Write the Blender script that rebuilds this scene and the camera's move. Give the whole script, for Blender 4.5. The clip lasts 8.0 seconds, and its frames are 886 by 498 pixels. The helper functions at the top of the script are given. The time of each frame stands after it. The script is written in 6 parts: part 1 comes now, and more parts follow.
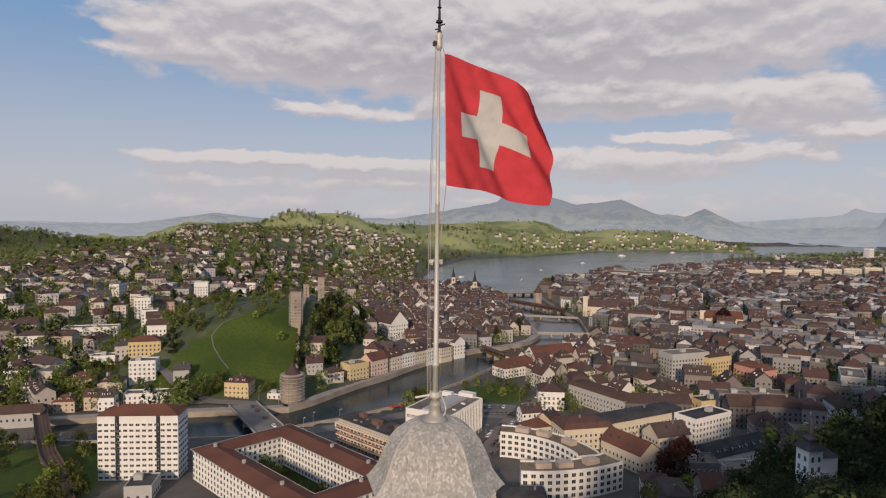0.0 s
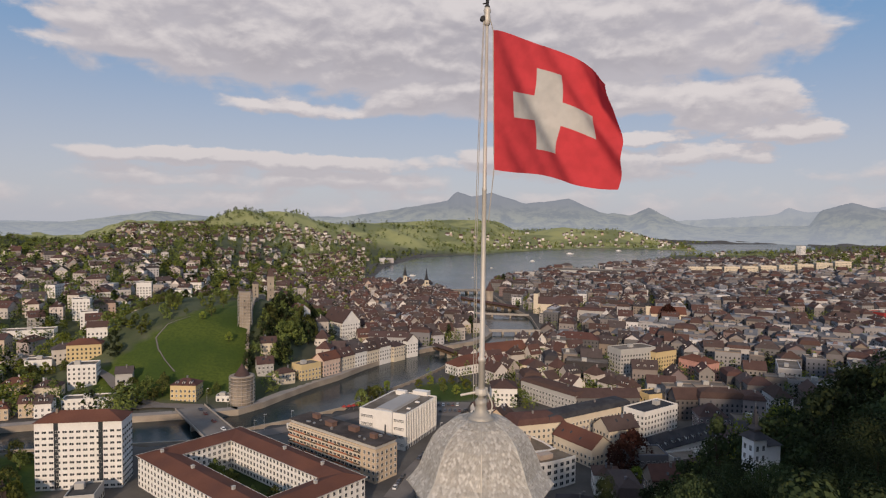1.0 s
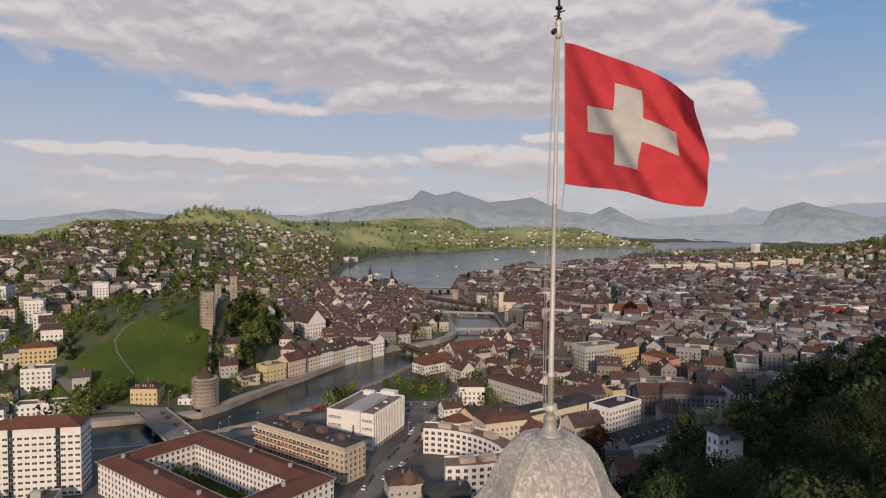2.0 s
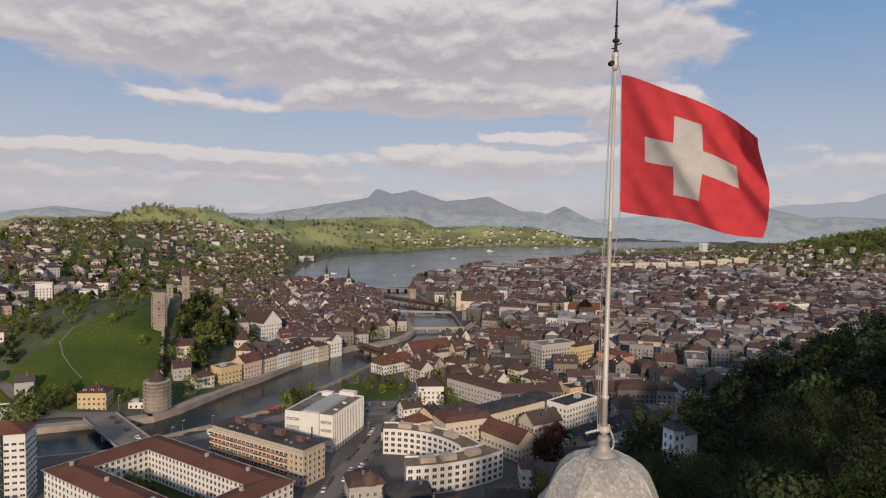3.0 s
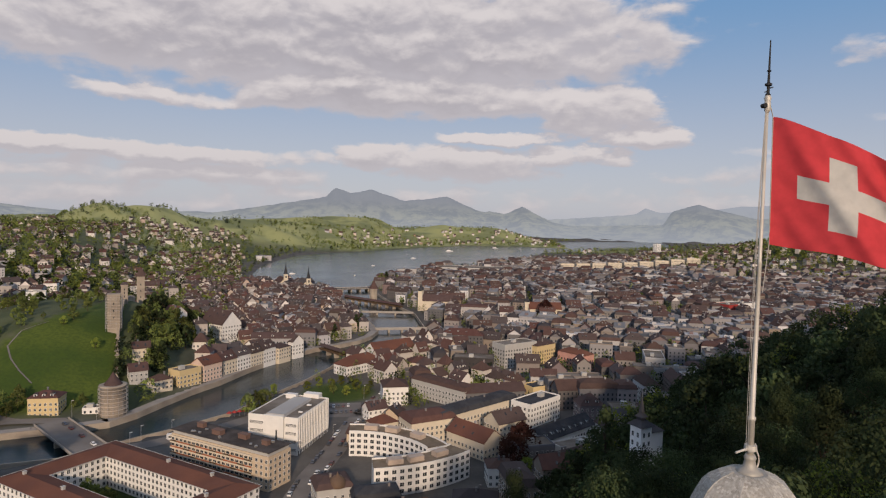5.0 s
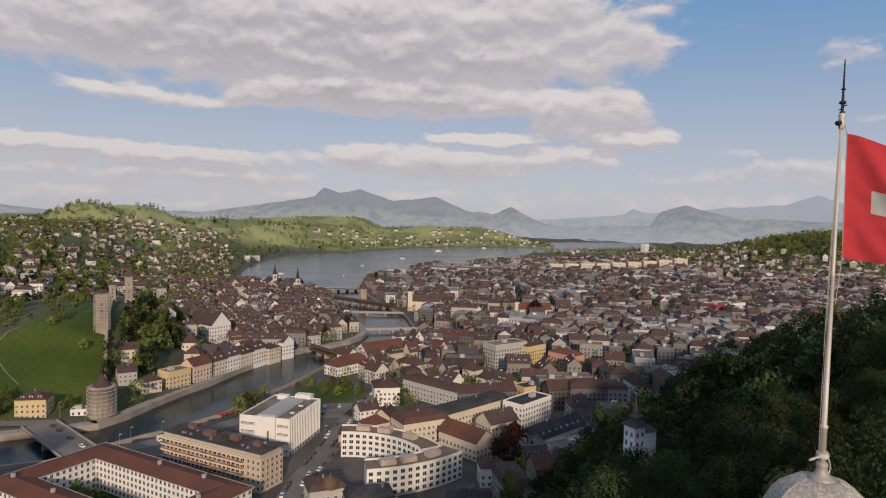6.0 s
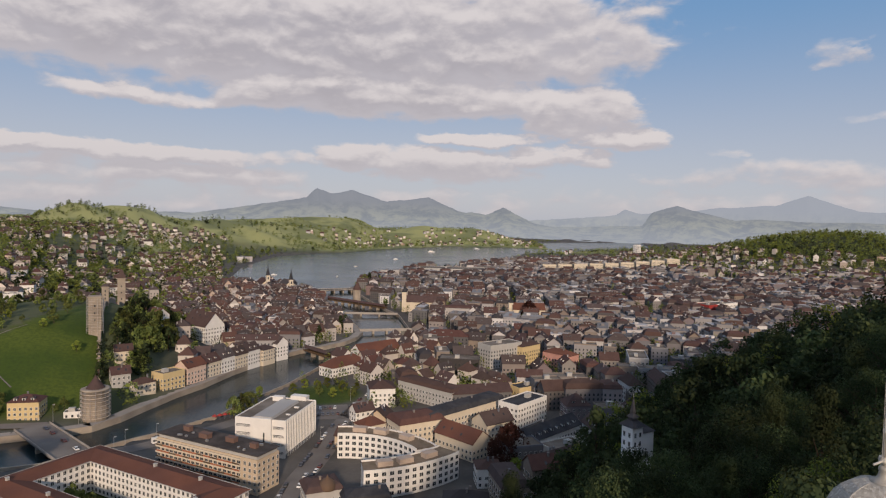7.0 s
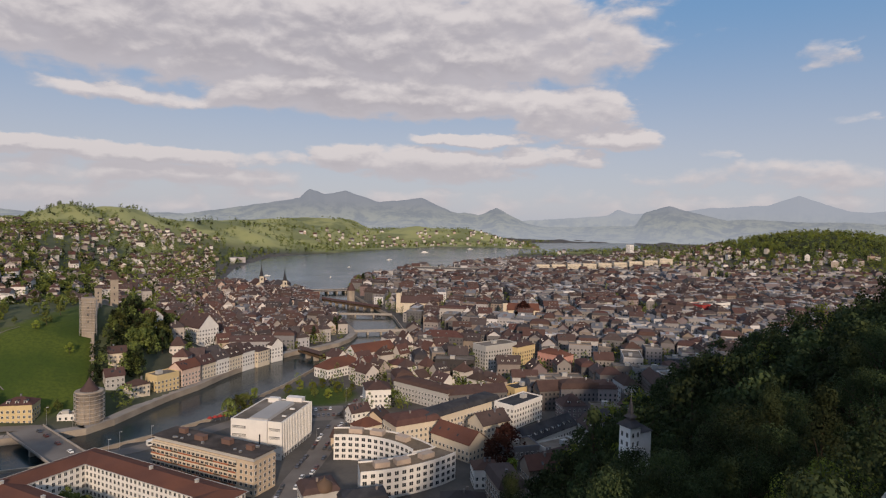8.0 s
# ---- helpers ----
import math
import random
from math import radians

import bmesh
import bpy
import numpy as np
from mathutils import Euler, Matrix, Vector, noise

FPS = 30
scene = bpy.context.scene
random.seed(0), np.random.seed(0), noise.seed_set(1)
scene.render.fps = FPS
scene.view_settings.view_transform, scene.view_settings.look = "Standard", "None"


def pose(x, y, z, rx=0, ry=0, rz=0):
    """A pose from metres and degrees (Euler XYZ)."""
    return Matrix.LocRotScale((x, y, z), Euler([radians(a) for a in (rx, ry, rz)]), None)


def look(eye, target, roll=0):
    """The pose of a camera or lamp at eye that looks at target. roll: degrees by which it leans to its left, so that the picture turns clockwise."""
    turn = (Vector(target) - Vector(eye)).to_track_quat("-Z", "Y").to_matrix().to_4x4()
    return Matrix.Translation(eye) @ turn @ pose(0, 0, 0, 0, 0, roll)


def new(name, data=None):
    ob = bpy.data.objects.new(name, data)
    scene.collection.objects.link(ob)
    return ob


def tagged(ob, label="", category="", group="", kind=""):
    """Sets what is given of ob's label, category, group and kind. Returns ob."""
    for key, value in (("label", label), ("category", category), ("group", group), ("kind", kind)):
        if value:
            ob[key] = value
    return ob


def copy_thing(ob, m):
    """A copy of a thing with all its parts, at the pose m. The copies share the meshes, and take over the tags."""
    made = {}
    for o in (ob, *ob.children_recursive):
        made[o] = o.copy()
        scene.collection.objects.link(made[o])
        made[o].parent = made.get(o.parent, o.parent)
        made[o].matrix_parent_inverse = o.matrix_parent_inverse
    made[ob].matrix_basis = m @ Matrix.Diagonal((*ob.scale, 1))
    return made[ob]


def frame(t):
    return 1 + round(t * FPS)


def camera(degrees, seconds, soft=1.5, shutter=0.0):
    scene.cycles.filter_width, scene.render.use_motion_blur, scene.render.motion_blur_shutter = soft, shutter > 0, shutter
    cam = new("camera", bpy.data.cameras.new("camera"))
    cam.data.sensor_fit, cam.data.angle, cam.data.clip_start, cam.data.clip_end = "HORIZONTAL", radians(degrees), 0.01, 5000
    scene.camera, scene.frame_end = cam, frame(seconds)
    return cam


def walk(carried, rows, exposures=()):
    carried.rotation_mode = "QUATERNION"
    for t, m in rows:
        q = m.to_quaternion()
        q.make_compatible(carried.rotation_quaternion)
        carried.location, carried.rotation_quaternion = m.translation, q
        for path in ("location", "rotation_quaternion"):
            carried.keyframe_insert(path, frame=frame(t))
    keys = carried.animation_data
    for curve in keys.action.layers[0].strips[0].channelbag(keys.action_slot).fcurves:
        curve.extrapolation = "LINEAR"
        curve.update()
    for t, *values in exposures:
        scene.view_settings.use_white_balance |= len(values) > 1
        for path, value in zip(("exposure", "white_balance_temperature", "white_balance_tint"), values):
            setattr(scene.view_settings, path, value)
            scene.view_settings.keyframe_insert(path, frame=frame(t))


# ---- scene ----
cam = camera(70.0, 8.0, soft=1.2)


def eye(x, y, z, yaw, pitch, roll):
    return pose(x, y, z, 0, 0, yaw) @ pose(0, 0, 0, pitch) @ pose(0, 0, 0, 0, roll) @ pose(0, 0, 0, 90)


PATH = [
    (0.0, 0.0, 0.0, 121.95, -0.98, -2.81, -0.64),
    (0.5, -0.91, 0.54, 121.74, -3.9, -2.84, -0.7),
    (1.0, -1.87, 0.87, 121.69, -5.48, -2.89, -0.71),
    (1.5, -2.87, 1.15, 121.77, -6.85, -2.94, -0.67),
    (3.0, -5.88, 1.6, 122.48, -12.72, -3.03, -1.01),
    (3.5, -6.9, 1.73, 122.66, -13.97, -3.03, -1.09),
    (4.0, -7.97, 1.83, 122.81, -14.95, -3.01, -1.18),
    (4.5, -9.05, 2.02, 122.93, -15.8, -2.99, -1.27),
    (6.0, -12.1, 2.6, 123.29, -17.54, -2.95, -1.47),
    (6.5, -13.05, 2.78, 123.38, -17.94, -2.91, -1.5),
    (7.0, -13.85, 2.95, 123.46, -18.22, -2.88, -1.43),
    (7.5, -14.6, 3.15, 123.52, -18.53, -2.85, -1.36),
    (8.0, -15.3, 3.35, 123.62, -18.85, -2.83, -1.34),
]
walk(cam, [(r[0], eye(*r[1:])) for r in PATH], [(0.0, 0.0, 6500, 14), (8.0, 0.0, 6500, 14)])

# ---------------------------------------------------------------- light
SUN_AZ = radians(-168)      # where the sun stands, clockwise from straight ahead
SUN_EL = radians(19.5)
sun = new("sun", bpy.data.lights.new("sun", "SUN"))
sun.data.energy, sun.data.angle, sun.data.color = 3.4, radians(3.0), (1.0, 0.79, 0.575)
SUN_DIR = Vector((math.sin(SUN_AZ) * math.cos(SUN_EL), math.cos(SUN_AZ) * math.cos(SUN_EL), math.sin(SUN_EL)))
sun.matrix_world = look(SUN_DIR * 300, (0, 0, 0))


class Nodes:
    """A small helper that strings shader nodes together."""

    def __init__(self, tree):
        self.t = tree
        tree.nodes.clear()

    def add(self, kind, ins=None, **attrs):
        n = self.t.nodes.new(kind)
        if "operation" in attrs:
            n.operation, n.use_clamp = attrs["operation"], attrs.get("use_clamp", False)
        if "data_type" in attrs:
            n.data_type, n.blend_type = attrs["data_type"], attrs["blend_type"]
        if "interpolation_type" in attrs:
            n.interpolation_type = attrs["interpolation_type"]
        if "layer_name" in attrs:
            n.layer_name = attrs["layer_name"]
        for k, v in (ins or {}).items():
            if isinstance(v, bpy.types.NodeSocket):
                self.t.links.new(v, n.inputs[k])
            else:
                n.inputs[k].default_value = v
        return n

    def math(self, op, a, b=0.0, c=0.0, clamp=False):
        return self.add("ShaderNodeMath", {0: a, 1: b, 2: c}, operation=op, use_clamp=clamp).outputs[0]

    def mix(self, fac, a, b, blend="MIX"):
        n = self.add("ShaderNodeMix", {0: fac, 6: a, 7: b}, data_type="RGBA", blend_type=blend)
        return n.outputs[2]

    def step(self, v, lo, hi, to0=0.0, to1=1.0):
        return self.add("ShaderNodeMapRange", {0: v, 1: lo, 2: hi, 3: to0, 4: to1}, interpolation_type="SMOOTHSTEP").outputs[0]

    def ramp(self, v, stops, interp="LINEAR"):
        n = self.add("ShaderNodeValToRGB", {0: v})
        n.color_ramp.interpolation = interp
        el = n.color_ramp.elements
        while len(el) < len(stops):
            el.new(0.5)
        for e, (p, c) in zip(el, stops):
            e.position, e.color = p, (*c, 1)
        return n.outputs[0]


def build_world():
    w = bpy.data.worlds.new("world")
    scene.world = w
    w.use_nodes = True
    n = Nodes(w.node_tree)
    way = n.add("ShaderNodeTexCoord").outputs["Generated"]
    sep = n.add("ShaderNodeSeparateXYZ", {0: way})
    x, y, z = sep.outputs
    az = n.math("MULTIPLY", n.math("ARCTAN2", x, y), 57.2958)
    el = n.math("MULTIPLY", n.math("ARCSINE", z), 57.2958)
    tex = n.add("ShaderNodeTexSky")
    tex.sky_type, tex.sun_disc, tex.sun_elevation, tex.sun_rotation = "NISHITA", False, SUN_EL, SUN_AZ
    tex.altitude, tex.air_density, tex.dust_density, tex.ozone_density = 500, 1.0, 1.2, 1.5
    sky = tex.outputs[0]
    # fields of cloud: (azimuth, half width, elevation, half height, weight)
    fields = [(5, 30, 15.4, 4.6, 1.12), (-19.5, 8.5, 13.9, 2.1, 0.9), (-6, 11, 9.3, 0.8, 0.62), (12, 15, 10.8, 2.1, 1.05), (29.5, 6, 9.4, 2.2, 0.9), (34, 4.5, 7.0, 0.9, 0.85),
              (-10, 15.5, 4.7, 0.8, 0.95), (-10, 18, 3.2, 1.3, 0.62), (11.5, 5, 5.2, 1.2, 0.9), (18.5, 8, 4.7, 1.5, 0.85), (21, 6.5, 6.9, 0.6, 0.8), (27.5, 5, 5.5, 0.9, 0.8),
              (49.3, 2.8, 13.4, 1.5, 0.53), (42, 1.6, 5.9, 0.4, 0.38), (51, 2.2, 8.2, 0.6, 0.42), (46, 10, 4.0, 1.4, 0.56), (14, 60, 1.2, 1.6, 0.5)]
    rag = n.add("ShaderNodeTexNoise", {"Vector": n.add("ShaderNodeCombineXYZ", {0: n.math("MULTIPLY", az, 0.26), 1: n.math("MULTIPLY", el, 0.62), 2: 9.1}).outputs[0], "Scale": 1.0, "Detail": 8.0, "Roughness": 0.6}).outputs["Color"]
    rs = n.add("ShaderNodeSeparateColor", {0: rag}).outputs
    az2 = n.math("ADD", az, n.math("MULTIPLY", n.math("SUBTRACT", rs[0], 0.5), 8.0))
    el2 = n.math("ADD", el, n.math("MULTIPLY", n.math("SUBTRACT", rs[1], 0.5), 1.9))

    def cover_at(lift):
        bias = None
        up = n.math("ADD", el2, lift)
        for a, wa, e, he, k in fields:
            fa = n.math("POWER", n.math("ABSOLUTE", n.math("DIVIDE", n.math("SUBTRACT", az2, a), wa)), 4.0)
            fe = n.math("POWER", n.math("ABSOLUTE", n.math("DIVIDE", n.math("SUBTRACT", up, e), he)), 3.0)
            f = n.math("MULTIPLY", n.math("EXPONENT", n.math("MULTIPLY", n.math("ADD", fa, fe), -0.8)), k)
            bias = f if bias is None else n.math("MAXIMUM", bias, f)
        bias = n.math("MAXIMUM", bias, n.step(el, 24, 34, 0.0, 0.5))
        v = n.add("ShaderNodeCombineXYZ", {0: n.math("MULTIPLY", az, 0.19), 1: n.math("MULTIPLY", n.math("ADD", el, lift), 0.36), 2: 3.7}).outputs[0]
        big = n.add("ShaderNodeTexNoise", {"Vector": v, "Scale": 1.3, "Detail": 7.0, "Roughness": 0.52, "Distortion": 0.2}).outputs[0]
        return n.math("ADD", n.math("MULTIPLY", n.math("SUBTRACT", big, 0.5), 1.15), bias)

    cover, above = cover_at(0.0), cover_at(0.75)
    mask = n.step(cover, 0.30, 0.66)
    top = n.step(n.math("SUBTRACT", cover, above), -0.16, 0.32)
    thick = n.step(cover, 0.6, 1.2)
    grey = n.mix(top, n.mix(thick, (0.50, 0.475, 0.49, 1), (0.43, 0.405, 0.42, 1)), (0.705, 0.66, 0.635, 1))
    haze = n.step(el, 0.0, 9.0, 1.0, 0.0)
    blue = n.mix(n.step(el, 1.0, 20.0), (0.47, 0.49, 0.545, 1), (0.15, 0.315, 0.54, 1))
    skyb = n.add("ShaderNodeBackground", {0: n.mix(0.86, sky, n.mix(1.0, blue, (10, 10, 10, 1), "MULTIPLY")), 1: 0.1})
    cloud = n.add("ShaderNodeBackground", {0: n.mix(n.math("MULTIPLY", haze, 0.55), grey, (0.50, 0.485, 0.50, 1)), 1: 1.0})
    out = n.add("ShaderNodeMixShader", {0: n.math("MULTIPLY", mask, 0.93), 1: skyb.outputs[0], 2: cloud.outputs[0]})
    n.add("ShaderNodeOutputWorld", {0: out.outputs[0]})


build_world()


# ---------------------------------------------------------------- materials
def surface(name, stops, rough=0.8, metal=0.0, vary="none", grain=(0.3, 3.0), amount=0.25, bump=0.0, spec=0.12):
    """A node material: a colour (or several, picked per object or per island), mottled at two scales, with fine relief."""
    m = bpy.data.materials.new(name)
    m.use_nodes = True
    n = Nodes(m.node_tree)
    pos = n.add("ShaderNodeNewGeometry")
    if vary == "object":
        pick = n.add("ShaderNodeObjectInfo").outputs["Random"]
    elif vary == "island":
        pick = pos.outputs["Random Per Island"]
    else:
        pick = None
    if len(stops) == 1:
        base = n.add("ShaderNodeRGB").outputs[0]
        base.default_value = (*stops[0], 1)
    else:
        if pick is None:
            pick = n.add("ShaderNodeTexNoise", {"Vector": pos.outputs["Position"], "Scale": grain[0] * 0.5, "Detail": 4.0}).outputs[0]
            pick = n.step(pick, 0.3, 0.7)
        k = len(stops)
        base = n.ramp(pick, [((i + (0.0 if vary == "none" else 0.5)) / (k - (1 if vary == "none" else 0)), c) for i, c in enumerate(stops)])
    coarse = n.add("ShaderNodeTexNoise", {"Vector": pos.outputs["Position"], "Scale": grain[0], "Detail": 5.0, "Roughness": 0.6}).outputs[0]
    fine = n.add("ShaderNodeTexNoise", {"Vector": pos.outputs["Position"], "Scale": grain[1], "Detail": 4.0, "Roughness": 0.65}).outputs[0]
    shade = n.math("ADD", n.math("MULTIPLY", n.math("SUBTRACT", coarse, 0.5), amount * 2), n.math("MULTIPLY", n.math("SUBTRACT", fine, 0.5), amount * 1.4))
    col = n.add("ShaderNodeHueSaturation", {"Value": n.math("ADD", 1.0, shade), "Color": base}).outputs[0]
    ins = {"Base Color": col, "Metallic": metal, "Roughness": n.math("ADD", rough - 0.06, n.math("MULTIPLY", fine, 0.12), clamp=True), "Specular IOR Level": spec}
    if bump:
        ins["Normal"] = n.add("ShaderNodeBump", {"Strength": 0.6, "Distance": bump, "Height": fine}).outputs[0]
    n.add("ShaderNodeOutputMaterial", {0: n.add("ShaderNodeBsdfPrincipled", ins).outputs[0]})
    return m


# plaster wall tones, darkened so the town's dimmer light is in the colour
WALLS = [(0.20, 0.19, 0.19), (0.36, 0.35, 0.355), (0.20, 0.165, 0.145), (0.155, 0.155, 0.17), (0.25, 0.20, 0.155), (0.17, 0.18, 0.205), (0.19, 0.135, 0.13), (0.58, 0.57, 0.57), (0.11, 0.108, 0.112), (0.25, 0.23, 0.215), (0.085, 0.08, 0.083), (0.46, 0.445, 0.435), (0.14, 0.125, 0.12)]
ROOFS = [(0.064, 0.046, 0.041), (0.090, 0.053, 0.046), (0.053, 0.048, 0.050), (0.110, 0.058, 0.048), (0.072, 0.058, 0.056), (0.094, 0.047, 0.041), (0.080, 0.072, 0.073), (0.084, 0.053, 0.045)]
M = {
    "wall": surface("render_wall", WALLS, 0.85, vary="object", amount=0.12, grain=(0.25, 2.0)),
    "wall_far": surface("render_wall_far", WALLS, 0.85, vary="island", amount=0.12, grain=(0.2, 1.0)),
    "wall_hill": surface("render_wall_hill", [(0.46, 0.43, 0.40), (0.72, 0.69, 0.66), (0.46, 0.37, 0.29), (0.36, 0.33, 0.31), (0.56, 0.52, 0.47), (0.27, 0.24, 0.22), (0.78, 0.75, 0.72), (0.42, 0.31, 0.25), (0.40, 0.39, 0.40)], 0.85, vary="island", amount=0.12, grain=(0.2, 1.0)),
    "wall_old": surface("render_wall_old", [(0.46, 0.42, 0.38), (0.64, 0.60, 0.56), (0.46, 0.37, 0.28), (0.36, 0.32, 0.29), (0.54, 0.49, 0.44), (0.68, 0.65, 0.61)], 0.85, vary="object", amount=0.12, grain=(0.25, 2.0)),
    "white": surface("white_render", [(0.69, 0.67, 0.635)], 0.8, amount=0.16, grain=(0.2, 1.5)),
    "cream": surface("cream_render", [(0.58, 0.51, 0.40)], 0.85, amount=0.12),
    "yellow": surface("yellow_render", [(0.56, 0.44, 0.24)], 0.85, amount=0.12),
    "grey": surface("grey_concrete", [(0.40, 0.39, 0.37)], 0.85, amount=0.15),
    "tan": surface("tan_stone_cladding", [(0.50, 0.40, 0.29)], 0.8, amount=0.15),
    "rust": surface("rust_red_panel", [(0.34, 0.12, 0.06)], 0.7, amount=0.2),
    "red": surface("red_paint", [(0.30, 0.045, 0.04)], 0.6, amount=0.15),
    "roof": surface("clay_tile_roof", ROOFS, 0.9, vary="object", amount=0.3, grain=(0.25, 2.5), bump=0.05),
    "roof_far": surface("clay_tile_roof_far", ROOFS, 0.9, vary="island", amount=0.3, grain=(0.25, 2.0)),
    "roof_red": surface("red_brown_tile_roof", [(0.15, 0.066, 0.045), (0.11, 0.052, 0.04)], 0.9, amount=0.3, grain=(0.2, 2.0), bump=0.05),
    "flat": surface("gravel_flat_roof", [(0.13, 0.11, 0.09), (0.20, 0.175, 0.15)], 0.95, amount=0.3, grain=(0.15, 1.5)),
    "flat_far": surface("gravel_flat_roof_far", [(0.10, 0.097, 0.10), (0.20, 0.196, 0.20), (0.14, 0.13, 0.125), (0.30, 0.297, 0.30), (0.17, 0.166, 0.168), (0.42, 0.41, 0.415)], 0.95, vary="island", amount=0.3, grain=(0.15, 1.0)),
    "slate": surface("slate_roof", [(0.035, 0.036, 0.042), (0.055, 0.055, 0.06)], 0.8, amount=0.25),
    "glass": surface("window_glass", [(0.035, 0.04, 0.045)], 0.25, amount=0.3, spec=0.5),
    "stone": surface("old_stone_wall", [(0.36, 0.31, 0.25), (0.26, 0.22, 0.18)], 0.95, amount=0.3, grain=(0.3, 1.5), bump=0.1),
    "pave": surface("pale_paving", [(0.34, 0.31, 0.28), (0.27, 0.25, 0.23)], 0.95, amount=0.2),
    "road": surface("worn_road", [(0.15, 0.135, 0.125), (0.20, 0.185, 0.17)], 0.95, amount=0.15, grain=(0.08, 1.0)),
    "asphalt": surface("asphalt", [(0.06, 0.06, 0.062), (0.085, 0.083, 0.08)], 0.95, amount=0.25),
    "wood": surface("dark_timber", [(0.10, 0.065, 0.04)], 0.9, amount=0.3),
    "brown_roof": surface("brown_roof_terrace", [(0.15, 0.115, 0.08), (0.21, 0.165, 0.12)], 0.95, amount=0.3, grain=(0.2, 1.5)),
    "metal": surface("galvanised_metal", [(0.45, 0.44, 0.43)], 0.45, metal=0.7, amount=0.25, grain=(2.0, 20.0)),
    "bark": surface("bark", [(0.07, 0.05, 0.035)], 0.95, amount=0.3, bump=0.05),
}


# ---------------------------------------------------------------- mesh building
class Shape:
    """Collects corners, faces and material slots for one mesh."""

    def __init__(self):
        self.v, self.f, self.s = [], [], []
        self.m = None

    def face(self, pts, slot=0):
        k = len(self.v)
        self.v.extend((self.m @ Vector(p))[:] if self.m else tuple(p) for p in pts)
        self.f.append(tuple(range(k, k + len(pts))))
        self.s.append(slot)

    def solid(self, pts, faces, slot=0):
        k = len(self.v)
        self.v.extend((self.m @ Vector(p))[:] if self.m else tuple(p) for p in pts)
        for f in faces:
            self.f.append(tuple(k + i for i in f))
            self.s.append(slot)

    def box(self, x0, x1, y0, y1, z0, z1, slot=0):
        self.frustum(x0, x1, y0, y1, z0, x0, x1, y0, y1, z1, slot)

    def frustum(self, x0, x1, y0, y1, z0, a0, a1, b0, b1, z1, slot=0):
        p = [(x0, y0, z0), (x1, y0, z0), (x1, y1, z0), (x0, y1, z0), (a0, b0, z1), (a1, b0, z1), (a1, b1, z1), (a0, b1, z1)]
        self.solid(p, [(3, 2, 1, 0), (0, 1, 5, 4), (1, 2, 6, 5), (2, 3, 7, 6), (3, 0, 4, 7), (4, 5, 6, 7)], slot)

    def slab(self, a, b, c, d, t, slot=0):
        """A sloping plate, its upper side a b c d, thick by t downwards."""
        low = [(p[0], p[1], p[2] - t) for p in (a, b, c, d)]
        self.solid([a, b, c, d, *low], [(0, 1, 2, 3), (7, 6, 5, 4), (0, 4, 5, 1), (1, 5, 6, 2), (2, 6, 7, 3), (3, 7, 4, 0)], slot)

    def lathe(self, prof, n=16, slot=0, cx=0.0, cy=0.0):
        """Turns (radius, height) pairs, from below up, round the upright axis."""
        pts = [(cx + r * math.cos(2 * math.pi * i / n), cy + r * math.sin(2 * math.pi * i / n), z) for r, z in prof for i in range(n)]
        fs = [(j * n + i, j * n + (i + 1) % n, (j + 1) * n + (i + 1) % n, (j + 1) * n + i) for j in range(len(prof) - 1) for i in range(n)]
        fs += [tuple(range(n - 1, -1, -1)), tuple((len(prof) - 1) * n + i for i in range(n))]
        self.solid(pts, fs, slot)

    def tube(self, a, b, r0, r1, n=8, slot=0):
        a, b = Vector(a), Vector(b)
        q = (b - a).to_track_quat("Z", "Y")
        pts = [(c + q @ Vector((r * math.cos(2 * math.pi * i / n), r * math.sin(2 * math.pi * i / n), 0)))[:] for c, r in ((a, r0), (b, r1)) for i in range(n)]
        self.solid(pts, [(i, (i + 1) % n, n + (i + 1) % n, n + i) for i in range(n)] + [tuple(range(n - 1, -1, -1)), tuple(range(n, 2 * n))], slot)

    def path(self, pts, r, n=6, slot=0):
        """A round bar along a line of points, its rings joined."""
        pts = [Vector(p) for p in pts]
        ring = []
        for i, p in enumerate(pts):
            q = (pts[min(i + 1, len(pts) - 1)] - pts[max(i - 1, 0)]).to_track_quat("Z", "Y")
            ring += [(p + q @ Vector((r * math.cos(2 * math.pi * k / n), r * math.sin(2 * math.pi * k / n), 0)))[:] for k in range(n)]
        m = len(pts) - 1
        self.solid(ring, [(i * n + k, i * n + (k + 1) % n, i * n + n + (k + 1) % n, i * n + n + k) for i in range(m) for k in range(n)] + [tuple(range(n - 1, -1, -1)), tuple(m * n + k for k in range(n))], slot)

    def mesh(self, name, mats, smooth=False):
        me = bpy.data.meshes.new(name)
        me.from_pydata(self.v, [], self.f)
        for m in mats if isinstance(mats, (list, tuple)) else [mats]:
            me.materials.append(m)
        if any(self.s):
            me.polygons.foreach_set("material_index", self.s)
        if smooth:
            me.polygons.foreach_set("use_smooth", [True] * len(self.f))
        me.update()
        return me


def part(name, shape, mats, parent, label="", smooth=False):
    """Links a shape (or a mesh) as one part under a thing or a part."""
    ob = new(name, shape if isinstance(shape, bpy.types.Mesh) else shape.mesh(name, mats, smooth))
    ob.parent = parent
    return tagged(ob, label)


def thing(name, label, category, m=None, group="", kind=""):
    ob = new(name)
    ob.empty_display_size = 0.5
    if m:
        ob.matrix_world = m
    return tagged(ob, label, category, group, kind)


